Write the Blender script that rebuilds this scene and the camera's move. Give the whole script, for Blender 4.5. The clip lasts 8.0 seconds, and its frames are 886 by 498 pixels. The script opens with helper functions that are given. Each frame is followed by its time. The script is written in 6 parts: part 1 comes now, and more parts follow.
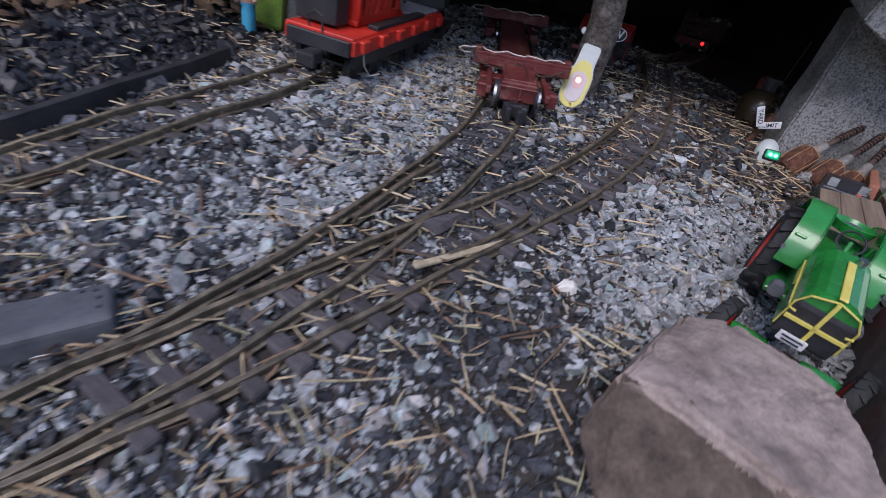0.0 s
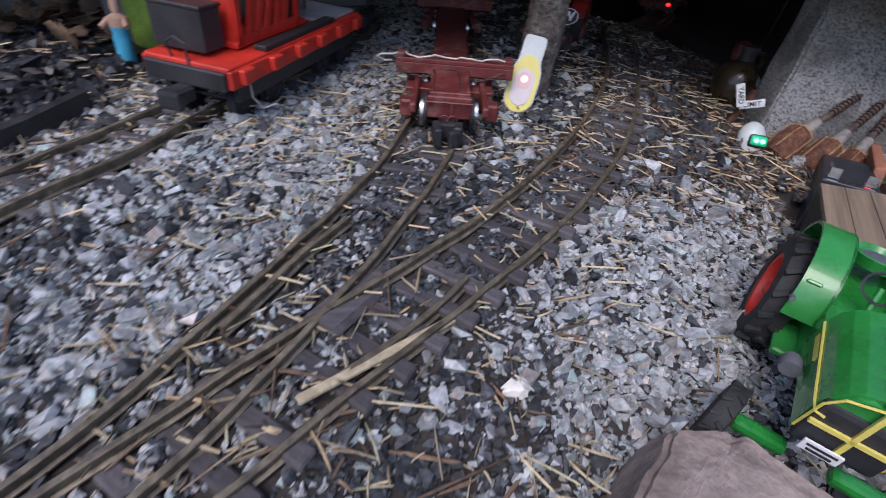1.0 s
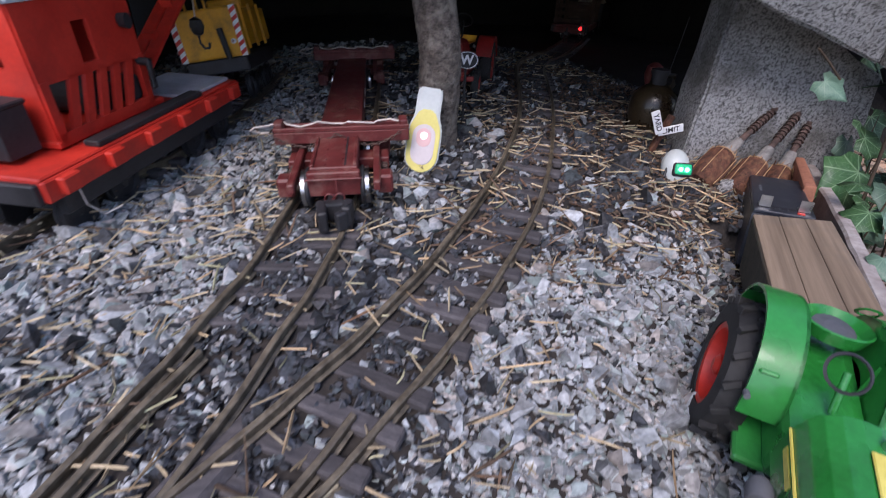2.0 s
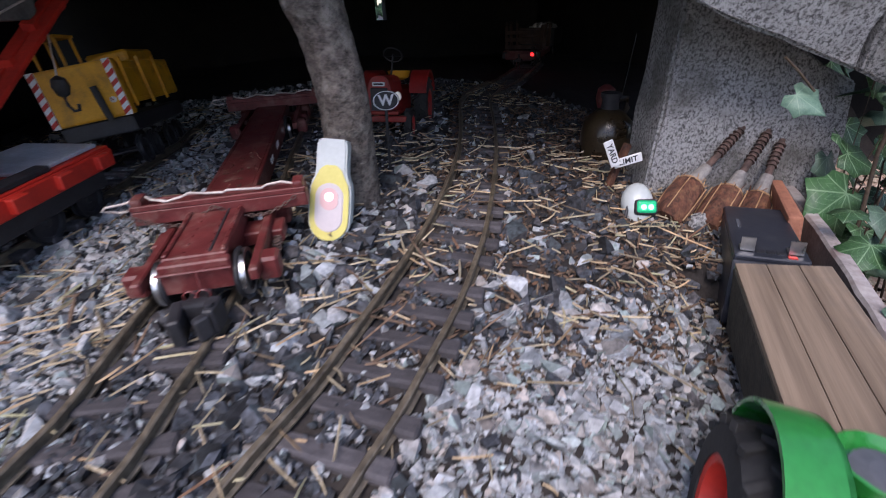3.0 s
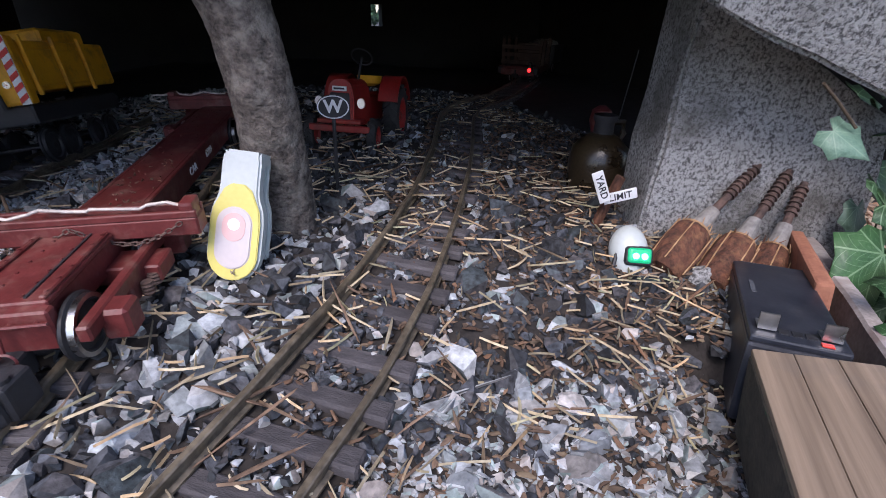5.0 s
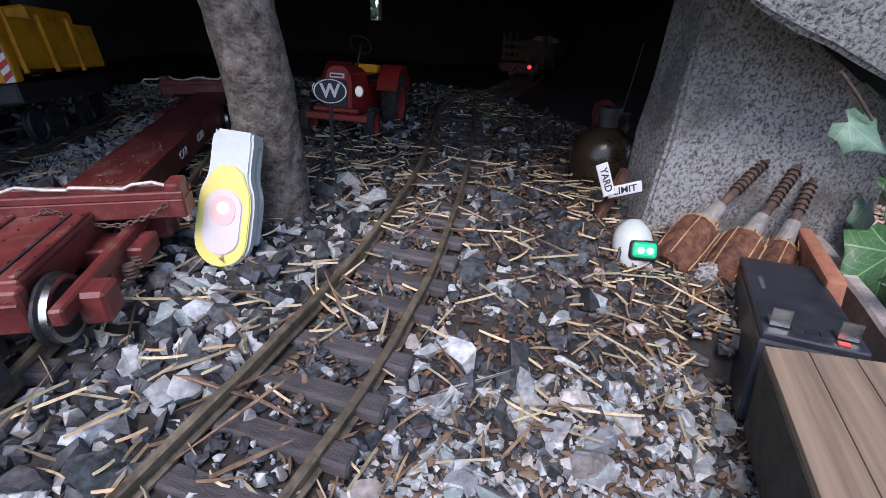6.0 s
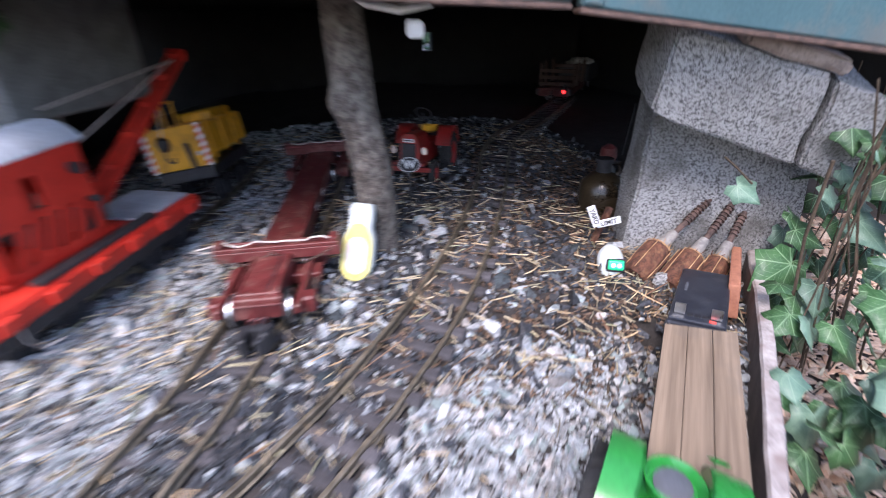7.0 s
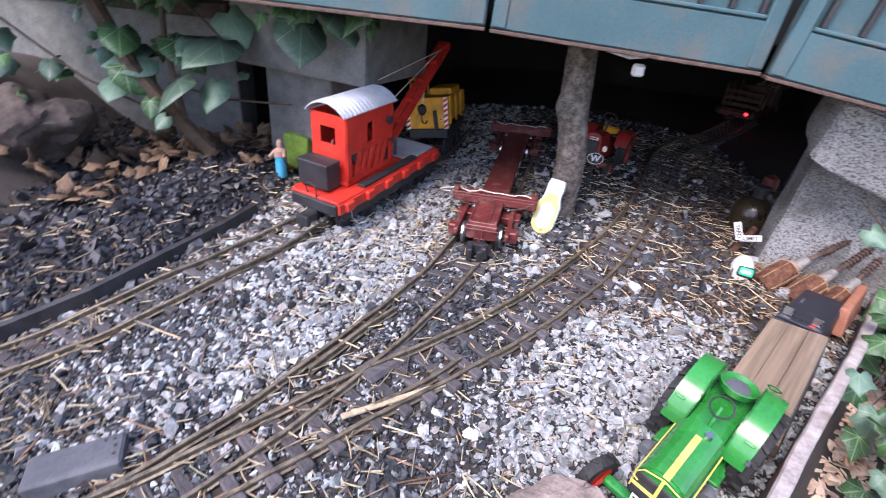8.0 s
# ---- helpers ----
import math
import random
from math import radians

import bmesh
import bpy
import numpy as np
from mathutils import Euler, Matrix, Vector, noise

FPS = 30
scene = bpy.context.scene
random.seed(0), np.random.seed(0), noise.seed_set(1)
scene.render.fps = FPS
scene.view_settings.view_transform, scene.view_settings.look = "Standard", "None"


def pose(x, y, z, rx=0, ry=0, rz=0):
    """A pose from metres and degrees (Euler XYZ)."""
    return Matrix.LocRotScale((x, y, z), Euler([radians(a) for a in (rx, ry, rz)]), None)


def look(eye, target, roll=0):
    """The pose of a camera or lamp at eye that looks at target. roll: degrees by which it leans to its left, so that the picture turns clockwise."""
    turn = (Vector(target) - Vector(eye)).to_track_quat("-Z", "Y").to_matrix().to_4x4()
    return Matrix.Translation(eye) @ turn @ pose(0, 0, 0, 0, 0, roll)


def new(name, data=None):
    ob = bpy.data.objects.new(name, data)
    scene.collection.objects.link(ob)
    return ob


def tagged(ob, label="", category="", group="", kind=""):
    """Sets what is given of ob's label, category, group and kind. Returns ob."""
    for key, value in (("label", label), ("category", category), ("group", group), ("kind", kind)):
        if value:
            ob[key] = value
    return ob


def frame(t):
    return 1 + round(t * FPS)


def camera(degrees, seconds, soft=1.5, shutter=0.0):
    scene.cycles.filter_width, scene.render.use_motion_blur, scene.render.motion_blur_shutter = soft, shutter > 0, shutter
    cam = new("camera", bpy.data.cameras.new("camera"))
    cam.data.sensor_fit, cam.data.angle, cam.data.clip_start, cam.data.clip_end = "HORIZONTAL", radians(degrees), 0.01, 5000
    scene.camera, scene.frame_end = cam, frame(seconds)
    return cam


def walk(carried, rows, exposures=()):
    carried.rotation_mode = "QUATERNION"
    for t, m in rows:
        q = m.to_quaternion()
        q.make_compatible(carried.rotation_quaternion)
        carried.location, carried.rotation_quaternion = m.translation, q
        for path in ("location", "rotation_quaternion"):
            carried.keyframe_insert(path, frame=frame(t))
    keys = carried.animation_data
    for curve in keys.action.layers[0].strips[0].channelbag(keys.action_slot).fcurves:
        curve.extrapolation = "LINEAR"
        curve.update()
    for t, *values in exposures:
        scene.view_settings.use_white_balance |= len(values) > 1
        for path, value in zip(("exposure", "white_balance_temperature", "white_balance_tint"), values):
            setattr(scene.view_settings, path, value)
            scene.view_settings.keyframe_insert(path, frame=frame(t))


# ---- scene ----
cam = camera(86.0, 8.0, soft=0.65, shutter=0.5)
PATH = [
    (0, (0.081, 0.137, 0.167), (0.358, 1.804, -0.903), 13.3),
    (0.5, (0.126, 0.194, 0.168), (0.380, 1.834, -0.948), 12.7),
    (1, (0.134, 0.235, 0.180), (0.453, 1.856, -0.947), 7.7),
    (1.2, (0.146, 0.250, 0.175), (0.507, 1.880, -0.927), 6.3),
    (2.3, (0.201, 0.311, 0.192), (0.694, 1.992, -0.774), 1.7),
    (2.5, (0.211, 0.322, 0.189), (0.699, 2.025, -0.739), 0.8),
    (3, (0.256, 0.363, 0.182), (0.808, 2.058, -0.725), -1.7),
    (3.5, (0.281, 0.382, 0.193), (0.815, 2.102, -0.676), -1.8),
    (4, (0.300, 0.395, 0.193), (0.799, 2.123, -0.682), -1.7),
    (4.5, (0.309, 0.402, 0.191), (0.825, 2.133, -0.670), -0.6),
    (5, (0.310, 0.424, 0.169), (0.890, 2.132, -0.694), 2.0),
    (6.3, (0.312, 0.432, 0.159), (0.909, 2.133, -0.706), 3.3),
    (6.5, (0.315, 0.425, 0.172), (0.905, 2.128, -0.696), 2.5),
    (7, (0.270, 0.288, 0.253), (0.662, 2.043, -0.623), -0.8),
    (7.5, (0.192, 0.138, 0.300), (0.271, 1.921, -0.603), 2.3),
    (8, (0.188, 0.119, 0.305), (0.077, 1.863, -0.668), 6.0),
]
walk(cam, [(t, look(eye, target, roll)) for t, eye, target, roll in PATH], exposures=[(0.0, 0.58, 6300, 21), (1.0, 0.86, 6420, 20), (2.5, 1.06, 6520, 23), (4.5, 1.3, 6480, 22), (6.5, 1.48, 6400, 20), (7.0, 1.98, 6420, 22), (7.5, 2.02, 6640, 25), (8.0, 2.02, 6620, 25)])

# ---- light ----
world = bpy.data.worlds.new("overcast sky")
scene.world = world
world.use_nodes = True
wn = world.node_tree.nodes
sky = wn.new("ShaderNodeTexSky")
sky.sky_type, sky.sun_disc = "NISHITA", False
sky.sun_elevation, sky.sun_rotation = radians(51), radians(214)
world.node_tree.links.new(sky.outputs[0], wn["Background"].inputs[0])
wn["Background"].inputs[1].default_value = 0.12
sun = new("sun", bpy.data.lights.new("sun", "SUN"))
sun.data.energy, sun.data.angle, sun.data.color = 1.35, radians(32), (1.0, 0.97, 0.93)
sun.matrix_world = look((-1.0, -1.35, 2.7), (0.2, 0.4, 0.0))


# ---- materials ----
def material(name, dark, light, rough=0.7, metal=0.0, scale=60.0, bump=0.3, fine=400.0, island=0.0, objvary=0.0, stain=None, stain_amount=0.5, stain_scale=18.0, stretch=(1, 1, 1), coat=0.0, ramp=(0.3, 0.72)):
    """Two-colour noise at two scales with a third stain colour, fine bump, and spread from piece to piece."""
    m = bpy.data.materials.new(name)
    m.use_nodes = True
    n, l = m.node_tree.nodes, m.node_tree.links
    b = n["Principled BSDF"]
    b.inputs["Metallic"].default_value = metal
    b.inputs["Coat Weight"].default_value = coat
    tc, mp = n.new("ShaderNodeTexCoord"), n.new("ShaderNodeMapping")
    mp.inputs["Scale"].default_value = stretch
    l.new(tc.outputs["Object"], mp.inputs[0])
    n1, n2 = n.new("ShaderNodeTexNoise"), n.new("ShaderNodeTexNoise")
    for tex, sc, det in ((n1, scale, 6), (n2, fine, 3)):
        tex.inputs["Scale"].default_value, tex.inputs["Detail"].default_value = sc, det
        l.new(mp.outputs[0], tex.inputs["Vector"])
    r = n.new("ShaderNodeValToRGB")
    r.color_ramp.elements[0].position, r.color_ramp.elements[1].position = ramp
    r.color_ramp.elements[0].color, r.color_ramp.elements[1].color = (*dark, 1), (*light, 1)
    add = n.new("ShaderNodeMath")
    add.operation = "MULTIPLY_ADD"
    l.new(n2.outputs[0], add.inputs[0])
    add.inputs[1].default_value = 0.45
    sub = n.new("ShaderNodeMath")
    sub.operation = "MULTIPLY_ADD"
    l.new(n1.outputs[0], sub.inputs[0])
    sub.inputs[1].default_value, sub.inputs[2].default_value = 0.75, -0.1
    l.new(sub.outputs[0], add.inputs[2])
    l.new(add.outputs[0], r.inputs[0])
    col = r.outputs[0]
    if stain:
        n3, r3, mx = n.new("ShaderNodeTexNoise"), n.new("ShaderNodeValToRGB"), n.new("ShaderNodeMix")
        n3.inputs["Scale"].default_value, n3.inputs["Detail"].default_value = stain_scale, 8
        n3.inputs["Roughness"].default_value = 0.65
        l.new(tc.outputs["Object"], n3.inputs["Vector"])
        r3.color_ramp.elements[0].position, r3.color_ramp.elements[1].position = 0.5, 0.66
        r3.color_ramp.elements[0].color, r3.color_ramp.elements[1].color = (0, 0, 0, 1), (stain_amount,) * 3 + (1,)
        mx.data_type = "RGBA"
        l.new(n3.outputs[0], r3.inputs[0])
        l.new(r3.outputs[0], mx.inputs["Factor"])
        l.new(col, mx.inputs["A"])
        mx.inputs["B"].default_value = (*stain, 1)
        col = mx.outputs["Result"]
    if island or objvary:
        hs, mr = n.new("ShaderNodeHueSaturation"), n.new("ShaderNodeMapRange")
        src = n.new("ShaderNodeNewGeometry").outputs["Random Per Island"] if island else n.new("ShaderNodeObjectInfo").outputs["Random"]
        l.new(src, mr.inputs[0])
        v = island or objvary
        mr.inputs["To Min"].default_value, mr.inputs["To Max"].default_value = 1 - v, 1 + v
        l.new(mr.outputs[0], hs.inputs["Value"])
        l.new(col, hs.inputs["Color"])
        col = hs.outputs[0]
        if island:
            wrap, tint, mul = n.new("ShaderNodeMath"), n.new("ShaderNodeValToRGB"), n.new("ShaderNodeMix")
            wrap.operation = "PINGPONG"
            l.new(src, wrap.inputs[0])
            wrap.inputs[1].default_value = 0.031
            gain = n.new("ShaderNodeMath")
            gain.operation = "MULTIPLY"
            gain.inputs[1].default_value = 1 / 0.031
            l.new(wrap.outputs[0], gain.inputs[0])
            l.new(gain.outputs[0], tint.inputs[0])
            tint.color_ramp.elements[0].color, tint.color_ramp.elements[1].color = (1.0, 0.87, 0.79, 1), (0.74, 0.92, 0.89, 1)
            for at, c in ((0.25, (1, 1, 1, 1)), (0.55, (0.86, 0.93, 1.0, 1)), (0.75, (0.95, 0.97, 1.0, 1))):
                tint.color_ramp.elements.new(at).color = c
            mul.data_type, mul.blend_type = "RGBA", "MULTIPLY"
            mul.inputs["Factor"].default_value = 1.0
            l.new(col, mul.inputs["A"])
            l.new(tint.outputs[0], mul.inputs["B"])
            col = mul.outputs["Result"]
    l.new(col, b.inputs["Base Color"])
    rr = n.new("ShaderNodeMapRange")
    rr.inputs["To Min"].default_value, rr.inputs["To Max"].default_value = max(0.03, rough - 0.15), min(1, rough + 0.15)
    l.new(n1.outputs[0], rr.inputs[0])
    l.new(rr.outputs[0], b.inputs["Roughness"])
    if bump:
        bp = n.new("ShaderNodeBump")
        bp.inputs["Strength"].default_value, bp.inputs["Distance"].default_value = bump, 0.001
        l.new(add.outputs[0], bp.inputs["Height"])
        l.new(bp.outputs[0], b.inputs["Normal"])
    return m


def glow(name, colour, strength):
    m = bpy.data.materials.new(name)
    m.use_nodes = True
    b = m.node_tree.nodes["Principled BSDF"]
    b.inputs["Base Color"].default_value = (*colour, 1)
    b.inputs["Emission Color"].default_value = (*colour, 1)
    b.inputs["Emission Strength"].default_value = strength
    b.inputs["Roughness"].default_value = 0.25
    return m


SOIL = material("dark soil", (0.013, 0.011, 0.01), (0.05, 0.042, 0.038), 0.95, scale=70, bump=0.8)
STONE_L = material("pale gravel", (0.185, 0.189, 0.192), (0.485, 0.49, 0.494), 0.92, scale=230, bump=0.9, island=0.48, stain=(0.17, 0.18, 0.165), stain_scale=110)
STONE_D = material("dark slate gravel", (0.011, 0.0115, 0.0135), (0.082, 0.086, 0.098), 0.75, scale=200, bump=0.7, island=0.7)
COAL = material("black coal", (0.008, 0.0085, 0.0115), (0.032, 0.034, 0.043), 0.46, scale=150, bump=0.5, island=0.55)
STRAW = material("dry straw", (0.27, 0.195, 0.11), (0.58, 0.47, 0.31), 0.88, scale=120, bump=0.4, island=0.45)
CHIP = material("brown bark chips", (0.07, 0.04, 0.026), (0.22, 0.14, 0.09), 0.9, scale=120, bump=0.5, island=0.5)
MULCH = material("pale wood chips", (0.42, 0.28, 0.2), (0.72, 0.54, 0.42), 0.9, scale=120, bump=0.5, island=0.3)
RAIL = material("weathered brass rail", (0.07, 0.057, 0.041), (0.25, 0.205, 0.145), 0.45, 0.35, scale=120, bump=0.4, stain=(0.04, 0.032, 0.025))
SLEEPER = material("dark plastic sleeper", (0.035, 0.032, 0.036), (0.115, 0.105, 0.11), 0.85, scale=60, bump=0.9, stretch=(1, 6, 6), objvary=0.3)
RED = material("bright red paint", (0.5, 0.025, 0.015), (0.68, 0.045, 0.025), 0.45, scale=40, bump=0.1, stain=(0.3, 0.02, 0.015), stain_amount=0.6)
DEEP_RED = material("dusty deep red paint", (0.2, 0.01, 0.008), (0.36, 0.02, 0.016), 0.5, scale=50, bump=0.15, stain=(0.12, 0.03, 0.02), stain_amount=0.6)
BLACK = material("black paint", (0.012, 0.012, 0.014), (0.035, 0.035, 0.04), 0.55, scale=60, bump=0.15)
MAROON = material("oxide red paint", (0.085, 0.014, 0.014), (0.17, 0.032, 0.03), 0.5, scale=70, bump=0.3, stain=(0.26, 0.15, 0.12), stain_amount=0.45, stain_scale=60)
STAKE = material("stained brown timber", (0.04, 0.02, 0.014), (0.105, 0.058, 0.041), 0.75, scale=70, bump=0.5, stretch=(1, 1, 0.2), stain=(0.25, 0.2, 0.17), stain_amount=0.4)
TIN = material("corrugated grey tin", (0.42, 0.46, 0.52), (0.62, 0.66, 0.72), 0.5, 0.3, scale=50, bump=0.1, stain=(0.3, 0.3, 0.32))
YELLOW = material("yellow paint", (0.66, 0.3, 0.011), (0.8, 0.38, 0.018), 0.5, scale=50, bump=0.1, stain=(0.22, 0.11, 0.025), stain_amount=0.6, stain_scale=35)
TRIM = material("pale yellow paint", (0.55, 0.46, 0.08), (0.72, 0.62, 0.16), 0.45, scale=60, bump=0.05)
WHITE = material("white paint", (0.68, 0.68, 0.68), (0.82, 0.82, 0.82), 0.5, scale=50, bump=0.05)
GREEN = material("glossy green paint", (0.01, 0.16, 0.025), (0.02, 0.27, 0.05), 0.28, scale=40, bump=0.05, coat=0.4, stain=(0.03, 0.12, 0.04), stain_amount=0.4)
TYRE = material("black rubber", (0.008, 0.008, 0.009), (0.03, 0.03, 0.03), 0.75, scale=90, bump=0.2)
CHROME = material("dull steel", (0.45, 0.45, 0.46), (0.7, 0.7, 0.7), 0.3, 1.0, scale=60, bump=0.05)
BARK = material("grey tree bark", (0.022, 0.018, 0.016), (0.21, 0.175, 0.15), 0.95, scale=170, bump=2.6, fine=520, stretch=(1, 1, 1.3), stain=(0.26, 0.235, 0.205), stain_amount=0.75, stain_scale=90)
CONCRETE = material("pale granular concrete", (0.075, 0.075, 0.075), (0.36, 0.358, 0.353), 0.95, scale=420, bump=1.8, fine=1200, stain=(0.095, 0.09, 0.08), stain_amount=0.75, stain_scale=16, ramp=(0.38, 0.55))
DULL = material("old grey concrete", (0.09, 0.093, 0.09), (0.2, 0.205, 0.2), 0.95, scale=50, bump=0.6, stain=(0.1, 0.11, 0.08), stain_amount=0.6, stain_scale=8)
TEAL = material("weathered teal paint", (0.03, 0.078, 0.091), (0.054, 0.119, 0.135), 0.6, scale=20, bump=0.15, stain=(0.14, 0.1, 0.075), stain_amount=0.4, stain_scale=25)
PLANK = material("bleached brown pine", (0.115, 0.08, 0.053), (0.345, 0.255, 0.175), 0.88, scale=30, bump=1.2, fine=150, stretch=(0.09, 2.2, 2.2), stain=(0.14, 0.115, 0.095), stain_scale=14)
TIMBER_DARK = material("dark timber side", (0.03, 0.024, 0.018), (0.09, 0.075, 0.055), 0.95, scale=90, bump=0.7)
BATTERY = material("black battery case", (0.012, 0.014, 0.022), (0.03, 0.034, 0.045), 0.4, scale=40, bump=0.1, stain=(0.09, 0.09, 0.1), stain_amount=0.3, stain_scale=60)
ROCK = material("pinkish brown stone", (0.19, 0.148, 0.128), (0.43, 0.34, 0.3), 0.92, scale=90, bump=1.2, fine=420, stain=(0.13, 0.095, 0.078), stain_amount=0.7, stain_scale=14)
BRICK = material("red brick sliver", (0.24, 0.09, 0.055), (0.4, 0.17, 0.1), 0.9, scale=70, bump=0.5)
ROCK_DARK = material("darker brown stone face", (0.06, 0.045, 0.037), (0.17, 0.125, 0.1), 0.85, scale=90, bump=1.2, fine=420)
DARKROCK = material("dark brown stone", (0.025, 0.019, 0.017), (0.09, 0.07, 0.06), 0.95, scale=40, bump=1.0, fine=200, stain=(0.12, 0.1, 0.085), stain_scale=25)
EDGE = material("pale edging top", (0.22, 0.19, 0.18), (0.48, 0.44, 0.42), 0.9, scale=60, bump=0.5, stain=(0.2, 0.14, 0.125), stain_amount=0.8, stain_scale=50)
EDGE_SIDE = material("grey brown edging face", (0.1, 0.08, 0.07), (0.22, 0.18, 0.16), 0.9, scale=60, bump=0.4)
LOG = material("reddish pine bark", (0.03, 0.012, 0.008), (0.17, 0.066, 0.036), 0.95, scale=190, bump=2.2, fine=600, stretch=(1, 1, 0.4), stain=(0.24, 0.12, 0.06), stain_amount=0.5, stain_scale=110)
SPLIT = material("pale split bark", (0.22, 0.11, 0.05), (0.48, 0.3, 0.16), 0.9, scale=120, bump=0.6)
RUST = material("rusty iron", (0.05, 0.034, 0.03), (0.17, 0.105, 0.085), 0.8, 0.2, scale=120, bump=0.6)
GREYIRON = material("grey iron", (0.16, 0.15, 0.14), (0.34, 0.32, 0.3), 0.7, 0.2, scale=150, bump=0.4, stain=(0.16, 0.09, 0.06))
JUG = material("brown stoneware", (0.012, 0.008, 0.005), (0.06, 0.042, 0.022), 0.3, scale=25, bump=0.05)
def leafy(name, dark, light, vein, amount):
    """Leaf blade with pale veins that fan out from its foot."""
    m = material(name, dark, light, 0.5, scale=4, bump=0.5, fine=22, objvary=0.3)
    n, l = m.node_tree.nodes, m.node_tree.links
    b = n["Principled BSDF"]
    sep = n.new("ShaderNodeSeparateXYZ")
    l.new(n["Texture Coordinate"].outputs["Object"], sep.inputs[0])

    def calc(op, a, c):
        k = n.new("ShaderNodeMath")
        k.operation = op
        for sock, v in zip(k.inputs, (a, c)):
            if isinstance(v, float):
                sock.default_value = v
            else:
                l.new(v, sock)
        return k.outputs[0]
    y = calc("ADD", sep.outputs[1], 0.18)
    ang = calc("ARCTAN2", sep.outputs[0], y)
    near = calc("PINGPONG", ang, 0.36)
    rad = calc("SQRT", calc("ADD", calc("MULTIPLY", sep.outputs[0], sep.outputs[0]), calc("MULTIPLY", y, y)), 0.0)
    width = calc("MULTIPLY", near, rad)
    side = calc("PINGPONG", calc("ADD", calc("MULTIPLY", rad, 1.0), calc("MULTIPLY", near, -0.7)), 0.09)
    vein_mask = calc("MAXIMUM", calc("LESS_THAN", width, 0.014), calc("MULTIPLY", calc("LESS_THAN", side, 0.007), 0.6))
    mx = n.new("ShaderNodeMix")
    mx.data_type = "RGBA"
    l.new(calc("MULTIPLY", vein_mask, amount), mx.inputs["Factor"])
    l.new(b.inputs["Base Color"].links[0].from_socket, mx.inputs["A"])
    mx.inputs["B"].default_value = (*vein, 1)
    l.new(mx.outputs["Result"], b.inputs["Base Color"])
    return m


LEAF = leafy("ivy leaf", (0.018, 0.062, 0.022), (0.05, 0.125, 0.045), (0.2, 0.32, 0.18), 0.75)
LEAF_PALE = leafy("pale ivy leaf", (0.06, 0.12, 0.085), (0.12, 0.2, 0.14), (0.2, 0.3, 0.22), 0.5)
STEM = material("brown ivy stem", (0.035, 0.024, 0.016), (0.1, 0.07, 0.045), 0.9, scale=90, bump=0.5)
DRY = material("dry brown leaf", (0.07, 0.042, 0.026), (0.22, 0.145, 0.09), 0.9, scale=5, bump=0.5, fine=20, objvary=0.35)
EARTH = material("dry earth bank", (0.02, 0.017, 0.015), (0.07, 0.058, 0.05), 0.95, scale=25, bump=0.8)
GREYBOX = material("slate grey plastic", (0.05, 0.055, 0.065), (0.1, 0.105, 0.12), 0.7, scale=60, bump=0.3, stain=(0.15, 0.15, 0.16))
SILICONE = material("milky silicone", (0.46, 0.5, 0.49), (0.56, 0.6, 0.59), 0.4, scale=40, bump=0.03)
PALE_YELLOW = material("pale yellow rubber", (0.62, 0.55, 0.14), (0.72, 0.64, 0.2), 0.5, scale=40, bump=0.05)
CHALK = material("white lump load", (0.62, 0.6, 0.55), (0.8, 0.78, 0.73), 0.95, scale=60, bump=0.9, stain=(0.4, 0.37, 0.32))
ROPE = material("pale string", (0.5, 0.44, 0.4), (0.7, 0.63, 0.58), 0.9, scale=200, bump=0.3)
BLUE = material("sky blue paint", (0.03, 0.3, 0.5), (0.06, 0.42, 0.62), 0.6, scale=60, bump=0.1)
SKIN = material("painted plaster", (0.42, 0.26, 0.19), (0.55, 0.36, 0.28), 0.7, scale=60, bump=0.1)
MOSS = material("moss green paint", (0.08, 0.16, 0.02), (0.2, 0.32, 0.05), 0.9, scale=60, bump=0.5, stain=(0.15, 0.07, 0.03), stain_amount=0.7)
# near-black base colour carries the deep shade inside the cave
DARKWALL = material("wall darkened for cave shade", (0.012, 0.012, 0.013), (0.034, 0.034, 0.034), 0.95, scale=20, bump=0.6)
GLOW_GREEN = glow("green lamp", (0.05, 1.0, 0.45), 6.0)
GREEN_LENS = glow("glowing green lens", (0.0, 0.32, 0.14), 0.3)
GLOW_RED = glow("red tail lamp", (1.0, 0.02, 0.02), 1.8)
GLOW_WARM = glow("pink lamp", (1.0, 0.68, 0.63), 0.8)
FROST = material("milky frosted plastic", (0.56, 0.5, 0.5), (0.64, 0.57, 0.57), 0.35, scale=40, bump=0.02)
LIT_FROST = glow("glowing frosted plastic", (0.62, 0.4, 0.39), 0.07)


# ---- mesh helpers ----
def link(name, bm, mat, parent=None, label="", smooth=False):
    me = bpy.data.meshes.new(name)
    bm.normal_update()
    bm.to_mesh(me)
    bm.free()
    for m in mat if isinstance(mat, (list, tuple)) else [mat]:
        me.materials.append(m)
    if smooth:
        me.polygons.foreach_set("use_smooth", [True] * len(me.polygons))
        me.set_sharp_from_angle(angle=radians(38))
    ob = new(name, me)
    if parent:
        ob.parent = parent
    if label:
        ob["label"] = label
    return ob


def part(name, bm, mat, parent, label="", smooth=False):
    return link(name, bm, mat, parent, label, smooth)


def thing(name, m, label, category, group="", kind=""):
    ob = new(name)
    ob.empty_display_size = 0.01
    ob.matrix_basis = m
    return tagged(ob, label, category, group, kind)


